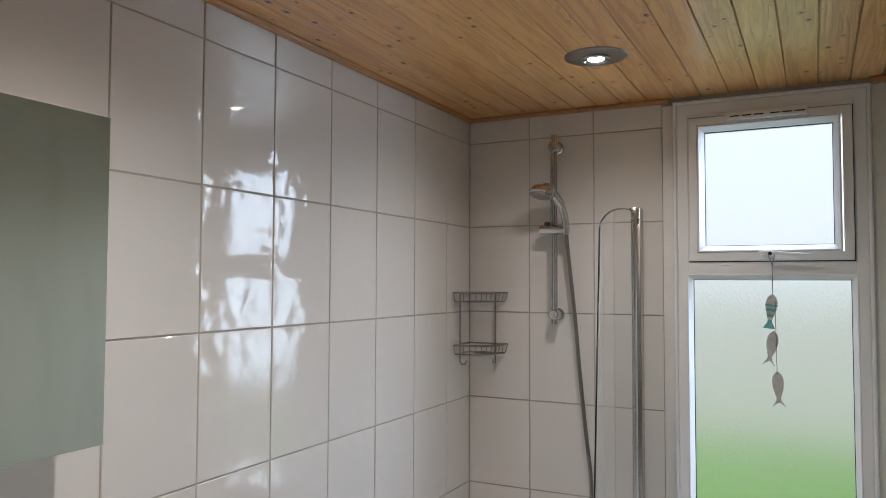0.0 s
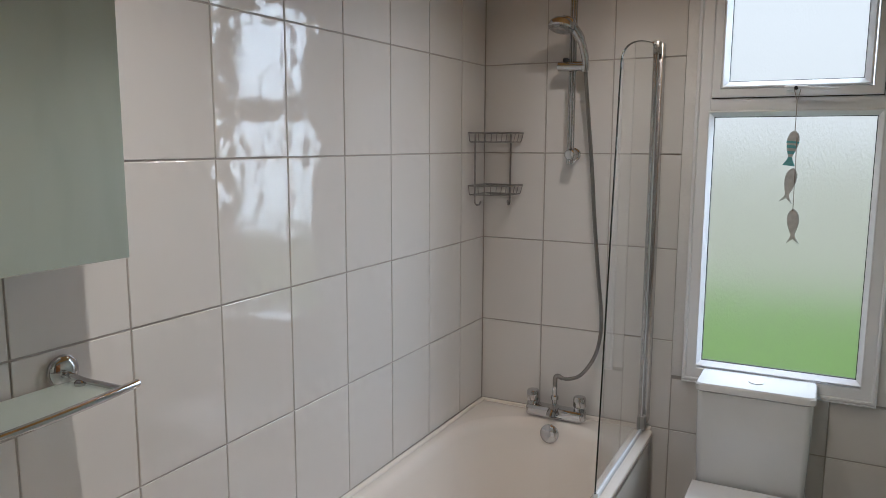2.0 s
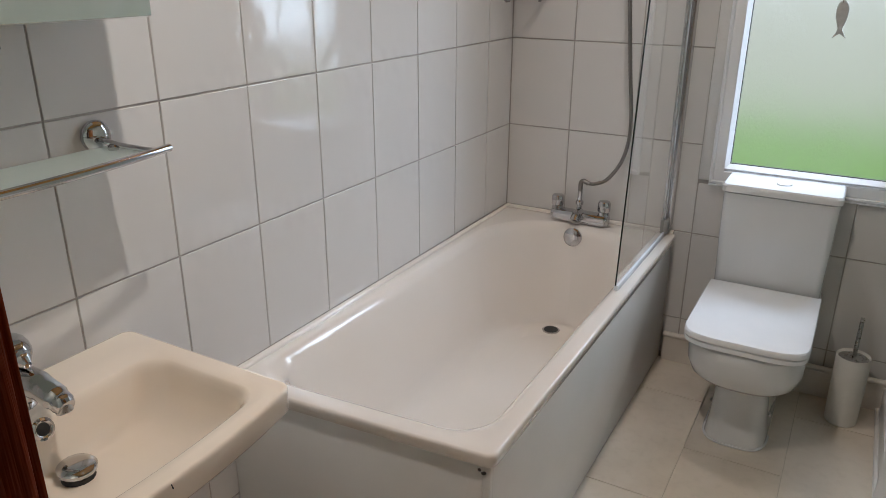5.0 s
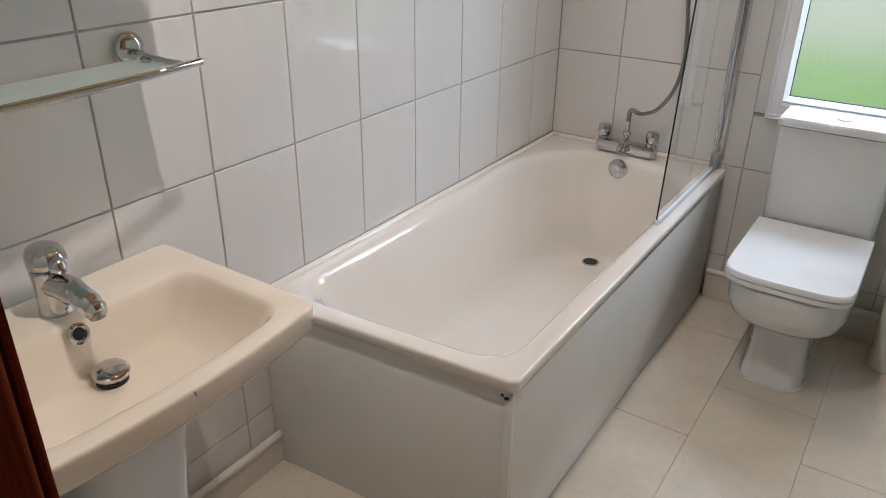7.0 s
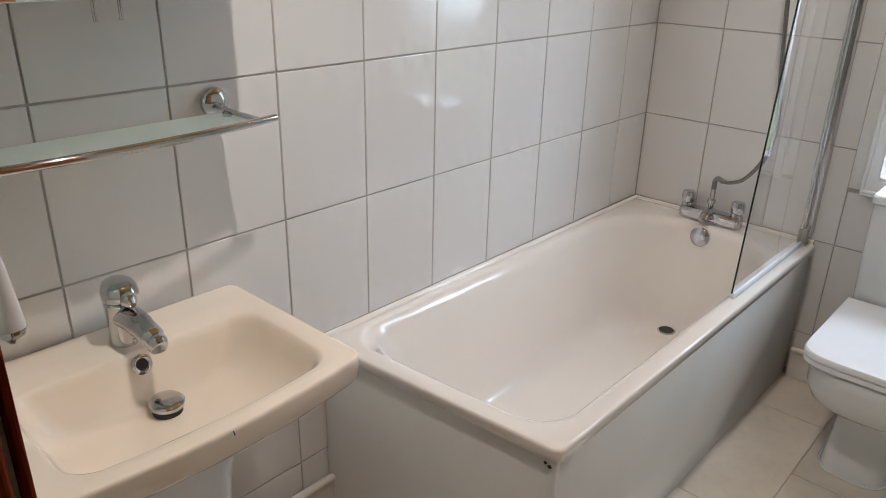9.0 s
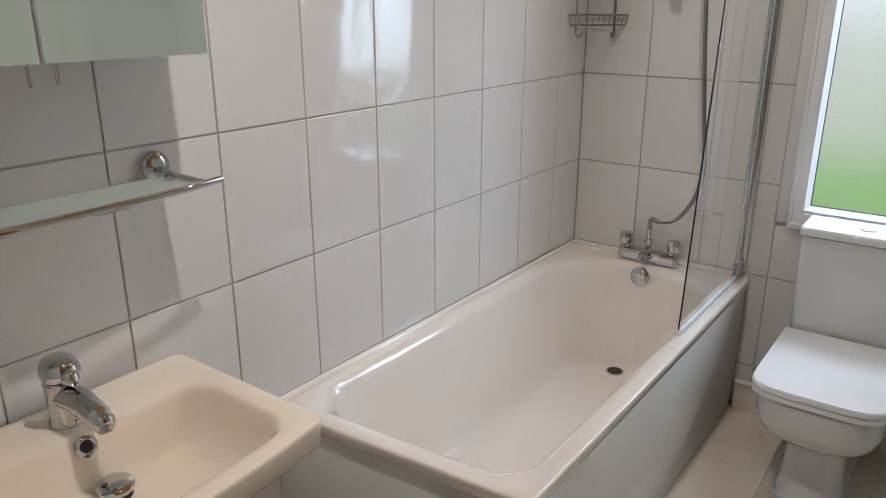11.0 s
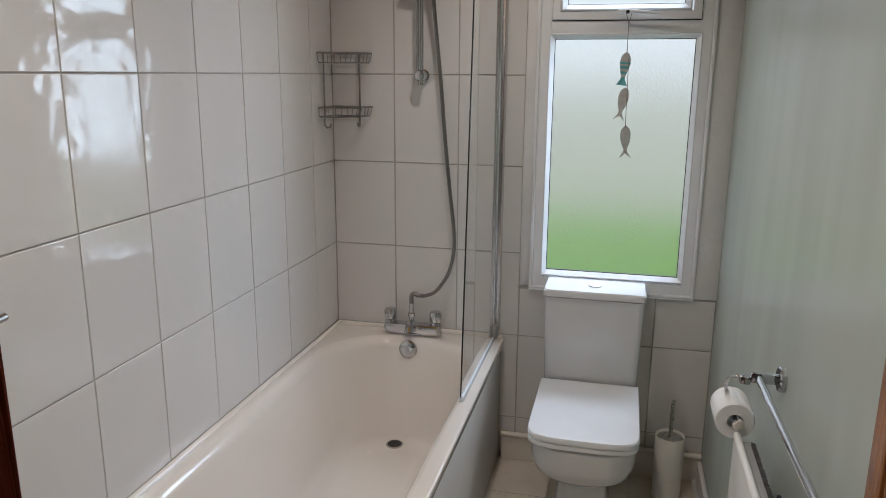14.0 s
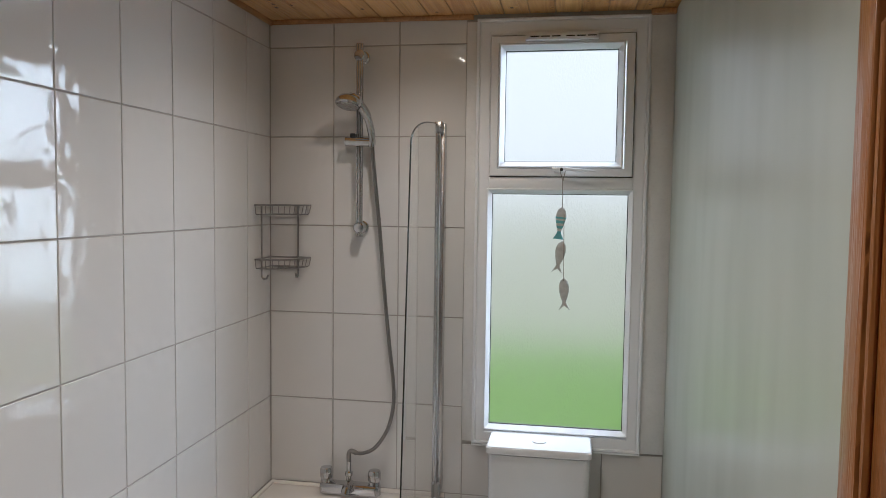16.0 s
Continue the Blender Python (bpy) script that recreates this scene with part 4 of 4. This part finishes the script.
# ---- glass shelf ----
shelf = thing("glass_shelf", "frosted glass shelf with a curved chrome rail", "shelf")
front = lambda y, x0=0.118, b=0.030: x0 + b * (1 - ((y - BY) / 0.32) ** 2)
ys = [BY + 0.29 - 0.58 * k / 20 for k in range(21)]
bm = bmesh.new()
loft(bm, [[(0.012, ys[-1], z), (0.012, ys[0], z)] + [(front(y), y, z) for y in ys] for z in (1.128, 1.134)])
part("glass_plate", bm, SHELFG, shelf)
ys2 = [BY + 0.322 - 0.644 * k / 24 for k in range(25)]
part("front_rail", T([(front(y, 0.146, 0.032), y, 1.140) for y in ys2], 0.0075, 14), CHROME, shelf)
for s in (1, -1):
    yb = BY + s * 0.277
    br = part("wall_bracket", turned([(0.028, 0.0), (0.030, 0.004), (0.030, 0.010), (0.025, 0.016), (0.014, 0.020), (0.004, 0.021)], (0.001, yb, 1.154), (1, 0, 0)), CHROME, shelf)
    part("arm", T([(0.020, yb, 1.150), (0.06, yb + s * 0.006, 1.142), (0.150, yb + s * 0.012, 1.140)], 0.0055, 10), CHROME, br)
    part("clamp_screw", turned([(0.009, 0), (0.010, 0.006), (0.006, 0.010)], (0.052, yb, 1.134)), CHROME, br)

# ---- radiator, towel rail and paper ----
rad = thing("radiator", "white panel radiator with a finned top below the towel rail", "radiator")
RX0, RX1, RYA, RYB, RZ = 1.383, 1.460, -1.16, -1.735, 0.772
bm = bmesh.new()
box(bm, RX0, RX0 + 0.012, RYB, RYA, 0.16, RZ - 0.004, bevel=0.004)
tube(bm, [(RX0 + 0.006, RYB, RZ - 0.005), (RX0 + 0.006, RYA, RZ - 0.005)], 0.0085, 12)
part("front_panel", bm, RADW, rad)
bm = bmesh.new()
n = 320
top, low = [], []
for k in range(n + 1):
    y = RYA - 0.01 + (RYB - RYA + 0.02) * k / n
    xx = RX0 + 0.035 + 0.008 * abs(math.sin(math.pi * k / 8))
    top.append((xx, y, RZ - 0.012))
    low.append((xx, y, 0.17))
loft(bm, [top, low], False, False, False)
bmesh.ops.solidify(bm, geom=bm.faces[:], thickness=0.0012)
part("convector", bm, RADG, rad, "folded metal convector behind the panel")
part("top_grille", B(RX0 + 0.012, RX0 + 0.034, RYB + 0.006, RYA - 0.006, RZ - 0.026, RZ - 0.015, bevel=0.002), RADG, rad)
for yy in (RYA - 0.08, RYB + 0.08):
    part("wall_bracket", B(RX0 + 0.046, XR, yy - 0.02, yy + 0.02, 0.30, 0.60, bevel=0.002), RADW, rad)
part("valve", T([(1.43, RYA + 0.02, 0.0), (1.43, RYA + 0.02, 0.20), (1.43, RYA - 0.004, 0.20)], 0.0085, 10), CHROME, rad)
part("bleed_clip", B(RX0 + 0.047, RX0 + 0.054, -1.40, -1.390, RZ - 0.018, RZ - 0.004, bevel=0.002), DARK, rad, "black plastic clip")

rail = thing("towel_rail", "square section chrome towel rail on the painted wall", "towel rail")
part("bar", T([(1.423, -1.150, 0.899), (1.423, -1.712, 0.910)], 0.0078, 16), CHROME, rail)
for yy, zz in ((-1.142, 0.899), (-1.712, 0.910)):
    arm = part("arm", B(1.408, XR - 0.012, yy - 0.007, yy + 0.007, zz - 0.012, zz + 0.010, bevel=0.002), CHROME, rail)
    part("wall_plate", turned([(0.028, 0.0), (0.028, 0.010), (0.025, 0.013), (0.005, 0.013)], (XR - 0.0005, yy, zz), (-1, 0, 0)), CHROME, arm)

paper = thing("toilet_roll_holder", "chrome hook holding a white toilet roll", "toilet roll holder")
part("arm", B(1.385, 1.408, -1.152, -1.132, 0.882, 0.900, bevel=0.004), CHROME, paper)
part("hook", T(curve([(1.390, -1.142, 0.894), (1.376, -1.13, 0.892), (1.366, -1.11, 0.872), (1.368, -1.09, 0.846), (1.376, -1.04, 0.82), (1.385, -1.03, 0.794)], 5), 0.0042, 10), CHROME, paper)
part("spindle", T([(1.385, -1.160, 0.798), (1.385, -1.028, 0.794)], 0.0062, 10), CHROME, paper)
part("end_knob", turned([(0.006, 0.0), (0.012, 0.003), (0.012, 0.012), (0.006, 0.015)], (1.389, -1.149, 0.791), (0.35, -1, -0.1), 14), BRUSHP, paper)
roll = thing("toilet_roll", "white toilet paper roll on the chrome holder", "toilet roll")
bm = bmesh.new()
loops = []
for r, y in ((0.019, -1.046), (0.040, -1.046), (0.042, -1.05), (0.042, -1.142), (0.040, -1.146), (0.019, -1.146)):
    loops.append([(1.385 + r * math.cos(2 * math.pi * k / 32), y, 0.792 + r * math.sin(2 * math.pi * k / 32)) for k in range(32)])
loops.append(loops[0])
loft(bm, loops, False, False)
part("paper", bm, PAPER, roll)
bm = bmesh.new()
loops = [[(1.385 + r * math.cos(2 * math.pi * k / 24), y, 0.792 + r * math.sin(2 * math.pi * k / 24)) for k in range(24)] for r, y in ((0.0185, -1.048), (0.0185, -1.148), (0.017, -1.148), (0.017, -1.048))]
loops.append(loops[0])
loft(bm, loops, False, False)
part("cardboard_core", bm, BRUSHP, roll)

# ---- downlight and pull cord ----
for LX, LY in LAMPS:
    down = thing("downlight", "recessed ceiling downlight with a brushed steel ring, lit", "ceiling light", group="ceiling downlights")
    part("trim_ring", turned([(0.034, 0.012), (0.036, -0.003), (0.060, -0.006), (0.088, -0.003), (0.090, 0.0), (0.088, 0.004)], (LX, LY, ZC - 0.001), (0, 0, 1), 40), NICKEL, down)
    part("inner_ring", turned([(0.040, 0.002), (0.042, -0.010), (0.038, -0.013), (0.034, -0.008)], (LX, LY, ZC - 0.001), (0, 0, 1), 32), CHROME, down)
    part("bulb", turned([(0.024, 0.0), (0.024, -0.004), (0.016, -0.0075), (0.004, -0.009)], (LX, LY, ZC - 0.006), (0, 0, 1), 24), GLOW, down, "glowing warm bulb")

pull = thing("pull_cord", "white light pull cord with a chrome tipped toggle", "pull cord")
PX, PY, PZ = 0.62, -2.44, 1.12
part("cord", T([(PX, PY, ZC), (PX, PY, PZ + 0.06)], 0.0012, 6), PAPER, pull)
part("toggle", turned([(0.004, 0.075), (0.007, 0.060), (0.0125, 0.010), (0.0135, 0.0)], (PX, PY, PZ)), CERAMIC, pull)
part("toggle_tip", turned([(0.0138, 0.0), (0.0142, -0.002), (0.0125, -0.007), (0.007, -0.011), (0.004, -0.016), (0.002, -0.017)], (PX, PY, PZ)), CHROME, pull)
part("ceiling_rose", turned([(0.032, 0), (0.030, -0.012), (0.012, -0.02)], (PX, PY, ZC), n=24), UPVC, pull)


# ---- tiles ----
cache = {}


def tile_mesh(w, h, t, c, material, name):
    key = (round(w, 3), round(h, 3), name)
    if key not in cache:
        bm = bmesh.new()
        w2, h2 = w / 2, h / 2
        loft(bm, [[(s * (w2 - i), q * (h2 - i), z) for s, q in ((-1, -1), (1, -1), (1, 1), (-1, 1))] for i, z in ((0, -t), (0, -c), (c * 0.35, -c * 0.3), (c, 0))], False, True)
        finish(bm, 0.25)
        me = bpy.data.meshes.new(name)
        bm.to_mesh(me)
        bm.free()
        me.materials.append(material)
        cache[key] = me
    return cache[key]


rng = random.Random(7)


def lay(name, parent, material, origin, u, v, a0, a1, b0, b1, t=0.008, c=0.0016, gap=0.0038, tilt=0.0016):
    """One tile on the plane through origin, from a0 to a1 along u and b0 to b1 along v, facing u x v."""
    if a1 - a0 < 0.02 or b1 - b0 < 0.02:
        return
    u, v = Vector(u), Vector(v)
    nrm = u.cross(v)
    ob = new(name, tile_mesh(a1 - a0 - gap, b1 - b0 - gap, t, c, material, name))
    o = Vector(origin) + u * (a0 + a1) / 2 + v * (b0 + b1) / 2 + nrm * rng.uniform(-0.0003, 0.0003)
    m = Matrix((u, v, nrm)).transposed().to_4x4()
    ob.matrix_basis = Matrix.Translation(o) @ m @ Euler((rng.gauss(0, tilt), rng.gauss(0, tilt), 0)).to_matrix().to_4x4()
    ob.parent = parent


rows = [0.02, ROW - 2 * H - 0.018] + [ROW + H * k for k in range(-1, 5)] + [ZC + 0.004]
cols = [0.0] + [0.203 + 0.2475 * k for k in range(0, 10)] + [2.51]
for a, b in zip(cols, cols[1:]):
    for c, d in zip(rows, rows[1:]):
        lay("tile", wall_west, TILE, (0, 0, 0), (0, -1, 0), (0, 0, -1), a, b, -d, -c)
xs = [0.0, 0.2515, 0.503, 0.752]
for a, b in zip(xs, xs[1:]):
    for c, d in zip(rows, rows[1:]):
        lay("tile", wall_north, TILE, (0, 0, 0), (1, 0, 0), (0, 0, 1), a, b, c, d)
xs = [0.752, 1.008, 1.262, XR]
for a, b in zip(xs, xs[1:]):
    for c, d in ((0.02, rows[1]), (rows[1], rows[2]), (rows[2], 0.724)):
        lay("tile", wall_north, TILE, (0, 0, 0), (1, 0, 0), (0, 0, 1), a, b, c, d)
fx = [0.912 - 0.293 * k for k in range(3, -1, -1)] + [1.205, 1.487]
fx[0] = 0.0
for (a, b), off in zip(zip(fx, fx[1:]), (-0.265, -0.565, -0.265, -0.57, -0.20)):
    y = off + 0.6
    while y > -2.62:
        hi, lo = min(y, -0.0), max(y - 0.6, -2.62)
        if hi - lo > 0.03:
            lay("floor_tile", floor, FLOORT, (0, 0, 0), (1, 0, 0), (0, 1, 0), a, b, lo, hi, t=0.003, c=0.0010, gap=0.0022, tilt=0.0004)
        y -= 0.6
